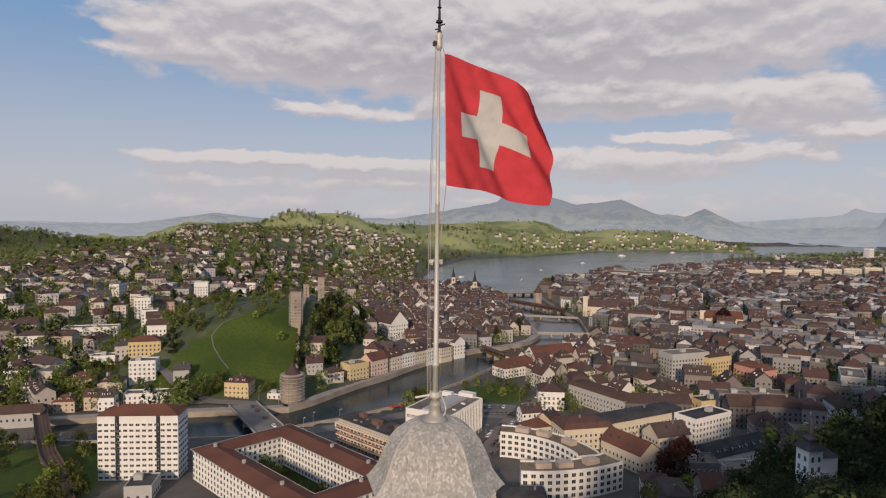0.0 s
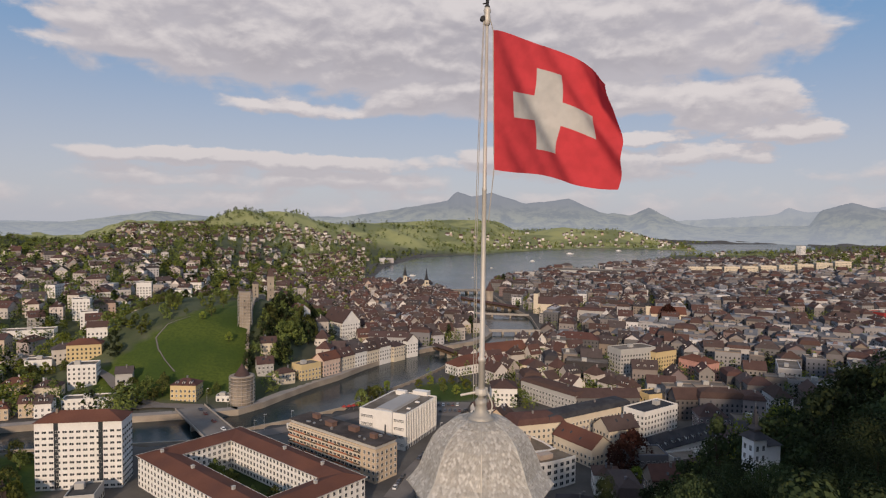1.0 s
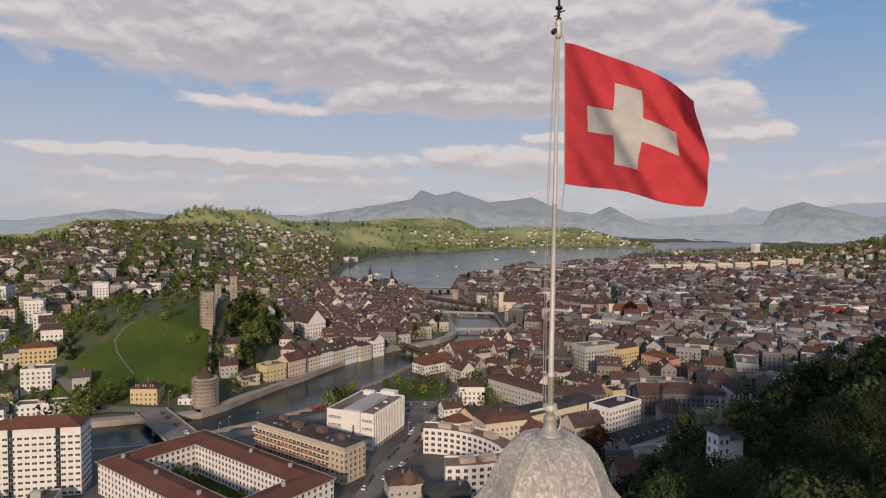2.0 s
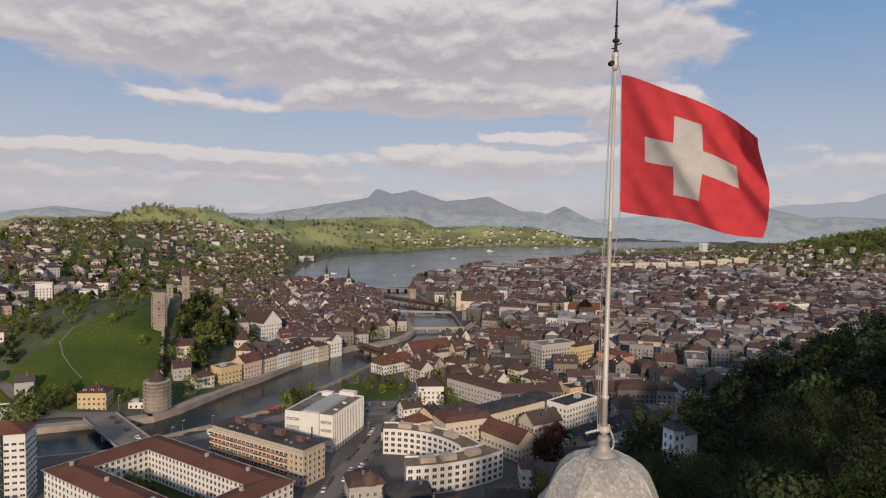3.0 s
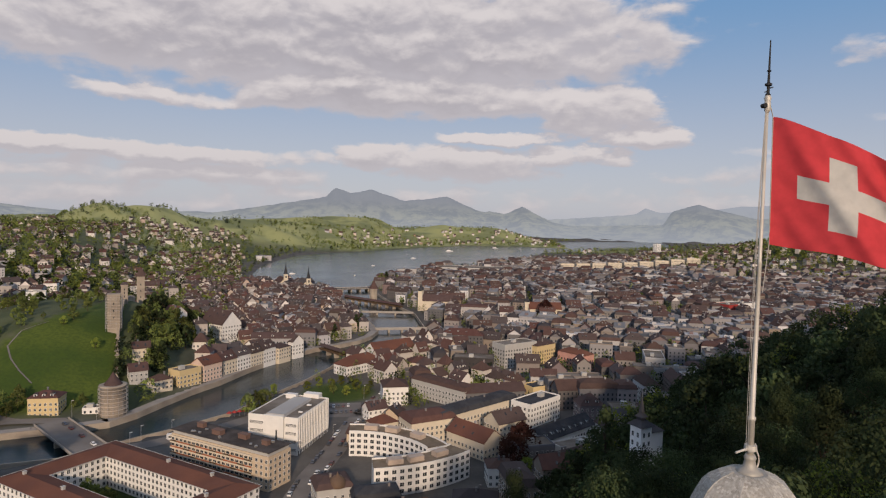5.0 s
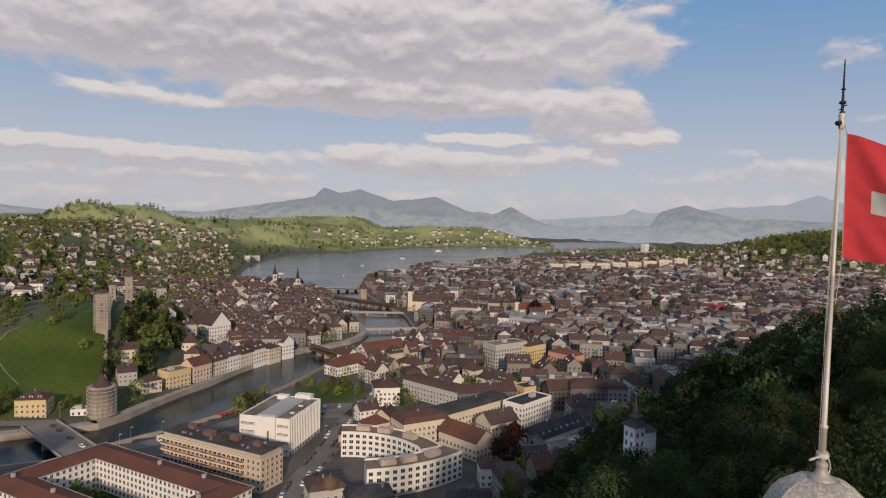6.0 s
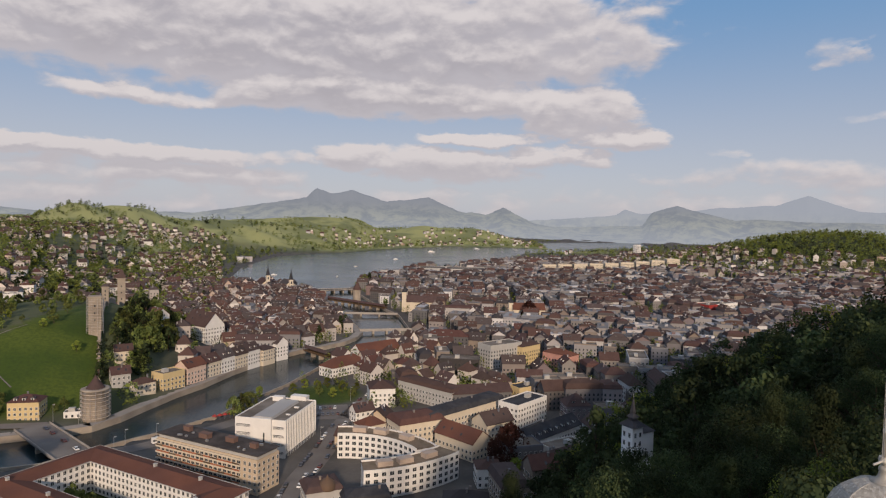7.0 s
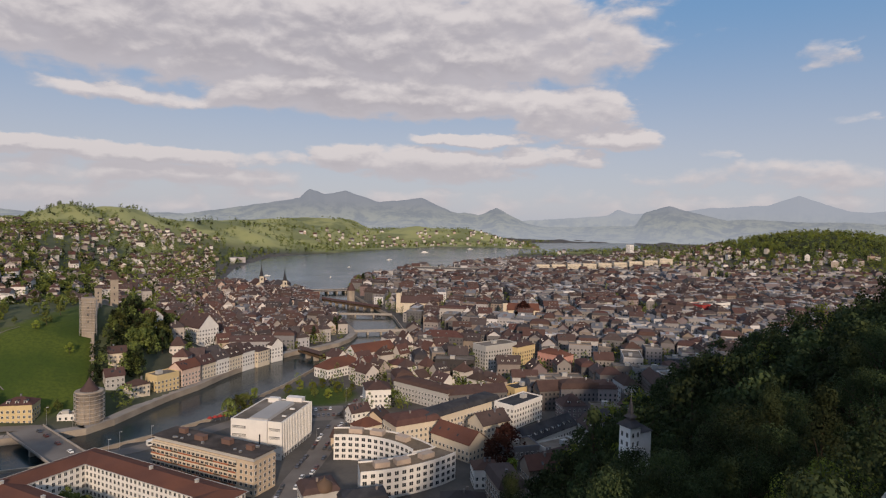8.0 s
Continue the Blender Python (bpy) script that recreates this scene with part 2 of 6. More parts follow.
# ---------------------------------------------------------------- the lie of the land
WATER = [(-560, 300), (-243, 356), (-194, 368), (-149, 378), (-125, 382), (-105, 384), (-88, 389), (-76, 403), (-64, 424), (-50, 447), (-33, 469),
         (-15, 500), (7, 530), (31, 556), (42, 566), (63, 577), (85, 594), (100, 614), (112, 642), (113, 720), (114, 795), (112, 890), (106, 969),
         (92, 1034), (21, 1097), (-31, 1145), (5, 1516), (106, 1888), (219, 2004), (296, 2039), (548, 2301), (854, 2553), (1083, 2489), (1231, 2373),
         (1330, 2600), (1521, 3055), (2252, 3190), (1900, 2600), (1620, 2350), (968, 2055), (727, 1673), (551, 1515), (395, 1400), (215, 1181), (166, 1044),
         (168, 830), (176, 746), (162, 640), (150, 604), (118, 570), (82, 543), (60, 524), (46, 495), (22, 456), (-2, 425), (-23, 394), (-52, 371), (-70, 360),
         (-100, 338), (-170, 330), (-225, 328), (-560, 262)]
FOOT = [(-900, 60), (-400, 90), (-100, 118), (0, 140), (60, 178), (110, 228), (200, 300), (330, 335), (600, 380), (1500, 520)]


def chain_distance(px, py, pts, closed):
    best = np.full(px.shape, 1e9)
    n = len(pts)
    for i in range(n if closed else n - 1):
        (ax, ay), (bx, by) = pts[i], pts[(i + 1) % n]
        dx, dy = bx - ax, by - ay
        t = np.clip(((px - ax) * dx + (py - ay) * dy) / (dx * dx + dy * dy), 0, 1)
        best = np.minimum(best, np.hypot(px - ax - t * dx, py - ay - t * dy))
    return best


def inside(px, py, pts):
    odd = np.zeros(px.shape, bool)
    for (ax, ay), (bx, by) in zip(pts, pts[1:] + pts[:1]):
        if ay != by:
            odd ^= ((ay > py) != (by > py)) & (px < (bx - ax) * (py - ay) / (by - ay) + ax)
    return odd


def sstep(a, b, v):
    t = np.clip((v - a) / (b - a), 0, 1)
    return t * t * (3 - 2 * t)


def bump(px, py, x, y, sx, sy, turn=0.0):
    c, s = math.cos(radians(turn)), math.sin(radians(turn))
    u, v = (px - x) * c + (py - y) * s, -(px - x) * s + (py - y) * c
    return np.exp(-(u / sx) ** 2 - (v / sy) ** 2)


def shore(px, py):
    """Metres from the water's edge, negative on the water."""
    px, py = np.asarray(px, float), np.asarray(py, float)
    return np.where(inside(px, py, WATER), -1, 1) * chain_distance(px, py, WATER, True)


def behind_foot(px, py):
    """Metres up the castle hill from its foot, negative in the town."""
    px, py = np.asarray(px, float), np.asarray(py, float)
    line = np.interp(px, [p[0] for p in FOOT], [p[1] for p in FOOT])
    return np.where(py < line, 1, -1) * chain_distance(px, py, FOOT, False)


# the meadow's western edge
MEADOW_Y, MEADOW_X = [425, 445, 478, 503, 550, 600], [-190, -196, -168, -152, -138, -124]


def musegg(px, py):
    return np.hypot((px + 150) / 110, (py - 560) / 140)


def land(px, py):
    px, py = np.asarray(px, float), np.asarray(py, float)
    d = shore(px, py)
    z = np.full(px.shape, 3.0)
    z += 43 * (1 - sstep(0.3, 1.22, musegg(px, py)))
    left = 1 - sstep(0, 160, px - 20 - np.maximum(0, py - 1500) * 0.3)
    z += 48 * left * sstep(30, 420, d) * sstep(560, 1500, py)
    z += 24 * left * sstep(30, 300, d) * sstep(330, 700, py) * sstep(-190, -330, px)
    z += 50 * bump(px, py, -500, 2250, 95, 180) + 40 * bump(px, py, -350, 2300, 95, 180) + 38 * bump(px, py, -80, 2450, 330, 260)
    # west of the knoll the hill breaks off to a valley, with a wooded ridge beyond it
    q = px / np.maximum(py, 1.0)
    brink = np.interp(q, [-0.7, -0.38], [960, 1400])
    z -= (z - 6) * sstep(-0.38, -0.46, q) * sstep(0, 380, np.hypot(px, py) - brink)
    z += 66 * bump(px, py, -1330, 1900, 330, 260, 30)
    z += (56 * bump(px, py, 500, 3150, 700, 330) + 44 * bump(px, py, 1050, 2950, 300, 260)) * sstep(20, 250, d)
    z += 99 * bump(px, py, 1480, 1250, 460, 330, 20) * sstep(0, 300, d)
    rough = np.sin(px / 47 + 1.3 * np.sin(py / 71)) * np.sin(py / 83 + 0.7 * np.sin(px / 39)) + 0.5 * np.sin(px / 21 + py / 33)
    z += 7 * rough * sstep(1750, 2150, py) * sstep(20, 200, d)
    w = behind_foot(px, py)
    z += 92 * np.clip(w / 150, 0, 1) ** 0.8 * (0.3 + 0.7 * sstep(-150, -5, px))
    z = np.where(d < 60, -4 + (z + 4) * sstep(-1.5, 3.0, d) , z)
    return z


def ground_at(x, y):
    return float(land(np.array([x]), np.array([y]))[0])


# ---------------------------------------------------------------- ground, water, mountains
def build_ground():
    az = np.concatenate([np.arange(-180, -52, 4.0), np.arange(-52, 72, 0.25), np.arange(72, 180, 4.0)])
    r = 14 * (4960 / 14) ** (np.linspace(0, 1, 380) ** 0.62)
    a, rr = np.meshgrid(np.radians(az), r)
    x, y = rr * np.sin(a), rr * np.cos(a)
    z = land(x.ravel(), y.ravel()).reshape(x.shape)
    ni, nj = x.shape
    verts = np.stack([x.ravel(), y.ravel(), z.ravel()], 1).tolist() + [(0, 0, 93.0)]
    idx = np.arange(ni * nj).reshape(ni, nj)
    nxt = np.roll(idx, -1, axis=1)
    quads = np.stack([idx[:-1], idx[1:], nxt[1:], nxt[:-1]], -1).reshape(-1, 4)[:, ::-1].tolist()
    quads += [(len(verts) - 1, int(i), int(j)) for i, j in zip(idx[0], nxt[0])]
    me = bpy.data.meshes.new("ground")
    me.from_pydata(verts, [], quads)
    # land cover: red meadow, green wood floor, blue far fields
    fx, fy = x.ravel(), y.ravel()
    rho, w, d = musegg(fx, fy), behind_foot(fx, fy), shore(fx, fy)
    wall_x = np.interp(fy, [400, 412, 492, 552, 632], [-95, -91, -103, -110, -114])
    edge = np.interp(fy, MEADOW_Y, MEADOW_X)
    meadow = (1 - sstep(1.05, 1.2, rho)) * (fx < wall_x) * (fy < 610) * sstep(-4, 4, fx - edge)
    yard = sstep(-138, -150, fx) * sstep(326, 318, fy) * sstep(215, 225, fy)
    yard = np.maximum(yard, sstep(28, 20, np.hypot(fx - 44, fy - 424)) * (d > 4))
    garden = np.maximum(yard, 0.6 * sstep(-20, -90, fx - np.maximum(0, fy - 1500) * 0.3) * sstep(380, 420, fy))
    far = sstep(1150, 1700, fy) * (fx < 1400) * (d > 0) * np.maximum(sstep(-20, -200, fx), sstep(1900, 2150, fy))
    grass = np.maximum(np.maximum(meadow, garden * (1 - meadow)), far)
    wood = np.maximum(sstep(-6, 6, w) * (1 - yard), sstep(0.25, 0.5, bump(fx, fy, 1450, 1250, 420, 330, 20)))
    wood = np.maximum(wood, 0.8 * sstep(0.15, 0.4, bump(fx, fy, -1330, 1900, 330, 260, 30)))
    col = np.zeros((len(verts), 4), np.float32)
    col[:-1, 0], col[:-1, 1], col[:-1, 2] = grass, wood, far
    col[:, 3] = 1
    at = me.attributes.new("cover", "FLOAT_COLOR", "POINT")
    at.data.foreach_set("color", col.ravel())
    m = bpy.data.materials.new("land_cover")
    m.use_nodes = True
    n = Nodes(m.node_tree)
    pos = n.add("ShaderNodeNewGeometry").outputs["Position"]
    sep = n.add("ShaderNodeSeparateColor", {0: n.add("ShaderNodeVertexColor", layer_name="cover").outputs[0]}).outputs
    n1 = n.add("ShaderNodeTexNoise", {"Vector": pos, "Scale": 0.03, "Detail": 6.0}).outputs[0]
    n2 = n.add("ShaderNodeTexNoise", {"Vector": pos, "Scale": 0.5, "Detail": 5.0}).outputs[0]
    n3 = n.add("ShaderNodeTexNoise", {"Vector": pos, "Scale": 0.006, "Detail": 5.0}).outputs[0]
    town = n.mix(n.step(n1, 0.35, 0.65), n.mix(n2, (0.06, 0.057, 0.054, 1), (0.09, 0.084, 0.079, 1)), n.mix(n2, (0.10, 0.093, 0.086, 1), (0.14, 0.13, 0.118, 1)))
    lawn = n.mix(n.step(n1, 0.35, 0.65), (0.043, 0.072, 0.011, 1), (0.076, 0.104, 0.0155, 1))
    lawn = n.mix(n.step(n2, 0.3, 0.75, 0, 0.6), lawn, (0.028, 0.048, 0.011, 1))
    # far fields: yellow-green of their own, paled to put haze into the colour
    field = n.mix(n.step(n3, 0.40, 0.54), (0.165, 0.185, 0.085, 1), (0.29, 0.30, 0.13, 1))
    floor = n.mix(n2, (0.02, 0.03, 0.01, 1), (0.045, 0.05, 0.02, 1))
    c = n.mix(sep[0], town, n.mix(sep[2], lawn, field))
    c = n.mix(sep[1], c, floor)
    n.add("ShaderNodeOutputMaterial", {0: n.add("ShaderNodeBsdfPrincipled", {"Base Color": c, "Roughness": 0.95, "Specular IOR Level": 0.2,
          "Normal": n.add("ShaderNodeBump", {"Strength": 0.5, "Distance": 0.4, "Height": n2}).outputs[0]}).outputs[0]})
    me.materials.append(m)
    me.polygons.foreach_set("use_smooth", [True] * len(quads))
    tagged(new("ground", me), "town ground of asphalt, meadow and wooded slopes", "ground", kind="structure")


build_ground()


def build_water():
    s = Shape()
    s.face([(-4000, -200, 0), (4900, -200, 0), (4900, 4600, 0), (-4000, 4600, 0)])
    m = bpy.data.materials.new("lake_water")
    m.use_nodes = True
    n = Nodes(m.node_tree)
    pos = n.add("ShaderNodeNewGeometry").outputs["Position"]
    a = n.add("ShaderNodeTexNoise", {"Vector": pos, "Scale": 0.25, "Detail": 6.0}).outputs[0]
    b = n.add("ShaderNodeTexNoise", {"Vector": pos, "Scale": 0.01, "Detail": 4.0}).outputs[0]
    c = n.mix(b, (0.010, 0.022, 0.026, 1), (0.018, 0.032, 0.037, 1))
    n.add("ShaderNodeOutputMaterial", {0: n.add("ShaderNodeBsdfPrincipled", {"Base Color": c, "Roughness": n.math("MULTIPLY_ADD", b, 0.2, 0.08), "IOR": 1.33,
          "Normal": n.add("ShaderNodeBump", {"Strength": 0.13, "Distance": 0.5, "Height": a}).outputs[0]}).outputs[0]})
    tagged(new("water", s.mesh("water", m)), "green-grey river and lake with small ripples", "water", kind="structure")


build_water()


def build_mountains():
    m = bpy.data.materials.new("far_mountain")
    m.use_nodes = True
    n = Nodes(m.node_tree)
    g = n.add("ShaderNodeNewGeometry")
    z = n.add("ShaderNodeSeparateXYZ", {0: g.outputs["Position"]}).outputs[2]
    a = n.add("ShaderNodeTexNoise", {"Vector": g.outputs["Position"], "Scale": 0.011, "Detail": 9.0, "Roughness": 0.7}).outputs[0]
    wood = n.mix(n.step(a, 0.4, 0.6), (0.045, 0.062, 0.05, 1), (0.25, 0.26, 0.14, 1))
    rock = n.mix(n.step(n.math("ADD", z, n.math("MULTIPLY", a, 120)), 150, 300), wood, (0.15, 0.17, 0.19, 1))
    dif = n.add("ShaderNodeBsdfPrincipled", {"Base Color": rock, "Roughness": 1.0, "Specular IOR Level": 0.0}).outputs[0]
    # haze put in as a blue-grey glow, strongest at the mountain foot
    haze_glow = n.add("ShaderNodeEmission", {0: (0.41, 0.445, 0.50, 1), 1: 1.0}).outputs[0]
    n.add("ShaderNodeOutputMaterial", {0: n.add("ShaderNodeMixShader", {0: n.step(z, -20, 230, 0.74, 0.40), 1: dif, 2: haze_glow}).outputs[0]})
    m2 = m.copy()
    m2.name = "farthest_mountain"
    # the farther range keeps the full haze glow up to its crest
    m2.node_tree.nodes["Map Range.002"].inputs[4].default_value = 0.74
    # summits: (azimuth in degrees, height, fall for each degree to the left and to the right)
    near = [(6.7, 306, 52, 24), (9.8, 302, 16, 26), (14.0, 241, 12, 14), (16.6, 268, 14, 36), (20.5, 172, 20, 14), (23.4, 208, 36, 40), (1.25, 175, 28, 17), (3.9, 161, 10, 20), (-5, 124, 3, 5),
            (-18.9, 148, 13, 9), (-34, 78, 2, 2), (38.2, 244, 24, 22), (44, 166, 13, 3), (33.5, 98, 17, 8), (51, 158, 4, 3), (60, 150, 4, 3), (72, 120, 4, 4)]
    far = [(34.0, 222, 60, 25), (47.9, 334, 32, 32), (45, 266, 9, 6), (41.5, 248, 20, 5), (53.7, 236, 8, 4), (62, 220, 5, 5), (30.5, 120, 9, 9), (-12, 60, 2, 2), (-32, 80, 1, 2)]
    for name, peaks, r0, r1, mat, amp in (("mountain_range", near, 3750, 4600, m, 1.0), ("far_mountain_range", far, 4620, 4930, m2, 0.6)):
        az = np.arange(-60, 80, 0.10)
        rs = np.linspace(0, 1, 34)
        vs, fs = [], []
        for i, a in enumerate(az):
            own = [p[1] - (p[2] if a < p[0] else p[3]) * abs(a - p[0]) ** (0.94 if abs(a - p[0]) > 1 else 1.1) for p in peaks]
            own[0] -= 30 * float(sstep(6.6, 5.2, a))
            if amp == 1.0:      # the cliff of the foreland
                own[11] -= 85 * float(sstep(36.4, 35.2, a))
            h = 3 * math.log(sum(math.exp(v / 3) for v in own))
            h = max(h, 8) + 3.5 * noise.noise(Vector((a * 1.6, 0.4, r0 * 0.01))) + 2.0 * noise.noise(Vector((a * 6.0, 3.4, r0 * 0.01)))
            for t in rs:
                r = r0 + (r1 - r0) * t
                x, y = r * math.sin(radians(a)), r * math.cos(radians(a))
                e = min(1.0, t / 0.72) ** 1.15 if t < 0.72 else 1 - 0.5 * (t - 0.72) / 0.28
                q = 1 - abs(noise.hetero_terrain(Vector((x * 0.006, y * 0.003, 0.3)), 1.0, 2.1, 6, 0.6))
                vs.append((x, y, -6 + h * e + amp * 26 * q * math.sin(math.pi * min(1.0, t / 0.72)) * min(1.0, h / 120)))
        k = len(rs)
        fs = [(i * k + j, (i + 1) * k + j, (i + 1) * k + j + 1, i * k + j + 1) for i in range(len(az) - 1) for j in range(k - 1)]
        me = bpy.data.meshes.new(name)
        me.from_pydata(vs, [], fs)
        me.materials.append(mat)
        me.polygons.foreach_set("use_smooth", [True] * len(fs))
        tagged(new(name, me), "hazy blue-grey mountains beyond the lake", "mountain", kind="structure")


build_mountains()


def ribbon(name, pts, w, z0, z1, mat, label, kind="structure", category="wall", side=1):
    """A wall or path of width w along a line of plan points, on one side of it, from z0 up to z1."""
    s = Shape()
    for (ax, ay), (bx, by) in zip(pts, pts[1:]):
        dx, dy = bx - ax, by - ay
        k = math.hypot(dx, dy)
        nx, ny = -dy / k * w * side, dx / k * w * side
        s.solid([(ax, ay, z0), (bx, by, z0), (bx + nx, by + ny, z0), (ax + nx, ay + ny, z0), (ax, ay, z1), (bx, by, z1), (bx + nx, by + ny, z1), (ax + nx, ay + ny, z1)],
                [(3, 2, 1, 0), (0, 1, 5, 4), (1, 2, 6, 5), (2, 3, 7, 6), (3, 0, 4, 7), (4, 5, 6, 7)])
    return tagged(new(name, s.mesh(name, mat)), label, category, kind=kind)


i0 = WATER.index((106, 969))
ribbon("quay_wall_north", WATER[1:i0 + 1], 1.0, -3, 3.6, M["stone"], "stone quay wall along the river", side=1)
ribbon("quay_path_north", [(x - 0.5, y + 0.7) for x, y in WATER[1:i0 + 1]], 7.0, 2.5, 3.25, M["pave"], "pale paved riverside path", category="path", side=1)
j0 = WATER.index((166, 1044))
ribbon("quay_wall_south", WATER[j0:-1], 1.0, -3, 3.5, M["stone"], "stone quay wall along the river", side=1)


# ---------------------------------------------------------------- trees
def leaf(name, stops):
    """Leaves, a colour picked per plate, partly letting the light through."""
    m = bpy.data.materials.new(name)
    m.use_nodes = True
    n = Nodes(m.node_tree)
    g = n.add("ShaderNodeNewGeometry")
    k = len(stops)
    c = n.ramp(g.outputs["Random Per Island"], [((i + 0.5) / k, q) for i, q in enumerate(stops)])
    patch = n.add("ShaderNodeTexNoise", {"Vector": g.outputs["Position"], "Scale": 0.09, "Detail": 3.0}).outputs[0]
    own = n.add("ShaderNodeObjectInfo").outputs["Random"]
    c = n.add("ShaderNodeHueSaturation", {"Hue": n.math("MULTIPLY_ADD", own, 0.03, 0.482), "Value": n.math("MULTIPLY", n.step(patch, 0.3, 0.7, 0.65, 1.4), n.math("MULTIPLY_ADD", own, 1.0, 0.5)), "Color": c}).outputs[0]
    d = n.add("ShaderNodeBsdfPrincipled", {"Base Color": c, "Roughness": 0.75, "Specular IOR Level": 0.1}).outputs[0]
    t = n.add("ShaderNodeBsdfTranslucent", {0: c}).outputs[0]
    n.add("ShaderNodeOutputMaterial", {0: n.add("ShaderNodeMixShader", {0: 0.25, 1: d, 2: t}).outputs[0]})
    return m


LEAF = {k: leaf("leaves_" + k, v) for k, v in {
    "wood": [(0.030, 0.048, 0.021), (0.040, 0.057, 0.023), (0.055, 0.072, 0.027), (0.034, 0.050, 0.025)],
    "fresh": [(0.15, 0.18, 0.03), (0.11, 0.145, 0.028), (0.18, 0.19, 0.038)],
    "dark": [(0.028, 0.041, 0.018), (0.042, 0.055, 0.021)],
    "copper": [(0.05, 0.022, 0.016), (0.07, 0.03, 0.02)],
    "garden": [(0.12, 0.14, 0.036), (0.085, 0.108, 0.034), (0.155, 0.17, 0.042), (0.075, 0.094, 0.034)]}.items()}


def crown_shape(s, rng, cx, cy, z0, z1, rad, clumps, leaves, size, spiky=0.0):
    """Leaves as small bent plates in uneven clumps within an egg-shaped crown."""
    h = z1 - z0
    for _ in range(clumps):
        u = rng.uniform(0.05, 1.0)
        prof = math.sin(math.pi * min(1, u ** (0.75 - 0.35 * spiky))) ** 0.6 * (1 - spiky * u * 0.7)
        ang, k = rng.uniform(0, 2 * math.pi), rng.uniform(0.3, 1.0) ** 0.4
        px, py, pz = cx + math.cos(ang) * rad * prof * k, cy + math.sin(ang) * rad * prof * k, z0 + h * u
        cr = rad * rng.uniform(0.20, 0.36)
        for _ in range(leaves):
            d = Vector((rng.gauss(0, 1), rng.gauss(0, 1), rng.gauss(0, 0.7)))
            d.normalize()
            c = Vector((px, py, pz)) + d * cr * rng.uniform(0.8, 1.05)
            t = d.cross(Vector((rng.uniform(-1, 1), rng.uniform(-1, 1), rng.uniform(-1, 1)))).normalized()
            b = d.cross(t)
            e = size * rng.uniform(0.6, 1.3)
            s.face([(c + t * e)[:], (c + b * e * 0.7 + d * e * 0.25)[:], (c - t * e)[:], (c - b * e * 0.7 - d * e * 0.25)[:]])


def tree_kind(seed, height, rad, leaf, clumps, leaves, size, spiky=0.0):
    rng = random.Random(seed)
    t = Shape()
    t.tube((0, 0, -1.5), (0.2, 0.1, height * 0.45), height * 0.022, height * 0.014, 7)
    t.tube((0.2, 0.1, height * 0.45), (0, 0, height * 0.9), height * 0.014, height * 0.004, 6)
    for i in range(6):
        a = i * 2.4 + rng.random()
        z = height * rng.uniform(0.3, 0.7)
        t.tube((0.1, 0.1, z), (math.cos(a) * rad * 0.7, math.sin(a) * rad * 0.7, z + height * 0.16), height * 0.008, height * 0.002, 5)
    c = Shape()
    crown_shape(c, rng, 0, 0, height * 0.22, height, rad, clumps, leaves, size, spiky)
    ob = thing("tree", "broad-leaved tree with a full uneven green crown", "tree")
    part("trunk", t, M["bark"], ob)
    part("crown", c, LEAF[leaf], ob)
    return ob


# ---------------------------------------------------------------- houses
def window_mesh(w, h, frame_mat, depth=0.12):
    s = Shape()
    s.box(-w / 2, w / 2, -depth, 0.02, 0, h, 0)
    s.box(-w / 2 + 0.1, -0.05, -depth - 0.02, 0, 0.1, h - 0.1, 1)
    s.box(0.05, w / 2 - 0.1, -depth - 0.02, 0, 0.1, h - 0.1, 1)
    return s.mesh("window", [frame_mat, M["glass"]])


WIN = {"std": window_mesh(1.3, 1.65, M["white"]), "wide": window_mesh(2.0, 1.8, M["white"]), "tall": window_mesh(1.1, 1.9, M["white"]), "low": window_mesh(1.9, 1.15, M["white"])}


def windows_along(parent, a, b, z0, storeys, step, pitch, kind="std", margin=1.2):
    """Windows as single parts on the wall from a to b (outside on the right hand), storey by storey."""
    ax, ay = a
    bx, by = b
    k = math.hypot(bx - ax, by - ay)
    n = max(1, int((k - 2 * margin) / pitch) + 1)
    turn = math.degrees(math.atan2(by - ay, bx - ax))
    for j in range(storeys):
        for i in range(n):
            u = (margin + (k - 2 * margin) * (i / (n - 1) if n > 1 else 0.5)) / k
            w = part("window", WIN[kind], None, parent)
            w.matrix_local = pose(ax + (bx - ax) * u, ay + (by - ay) * u, z0 + j * step, 0, 0, turn)


def window_quads(s, w, d, h, eye_dir, base=1.0, step=3.0, pitch=2.6, size=(1.1, 1.5), slot=0):
    """Small panes on the faces of a box that turn towards eye_dir (in the house's own axes)."""
    n = max(1, int((h - base - 0.4) / step))
    for (ax, ay), (bx, by), (nx, ny) in (((-w / 2, -d / 2), (w / 2, -d / 2), (0, -1)), ((w / 2, -d / 2), (w / 2, d / 2), (1, 0)), ((w / 2, d / 2), (-w / 2, d / 2), (0, 1)), ((-w / 2, d / 2), (-w / 2, -d / 2), (-1, 0))):
        if nx * eye_dir[0] + ny * eye_dir[1] < 0.05:
            continue
        k = math.hypot(bx - ax, by - ay)
        c = max(1, int((k - 1.0) / pitch))
        ux, uy = (bx - ax) / k, (by - ay) / k
        for j in range(n):
            for i in range(c):
                o = (i + 0.5) * k / c
                x, y, z = ax + ux * o + nx * 0.05, ay + uy * o + ny * 0.05, base + j * step
                hx, hy = ux * size[0] / 2, uy * size[0] / 2
                s.face([(x - hx, y - hy, z), (x + hx, y + hy, z), (x + hx, y + hy, z + size[1]), (x - hx, y - hy, z + size[1])], slot)


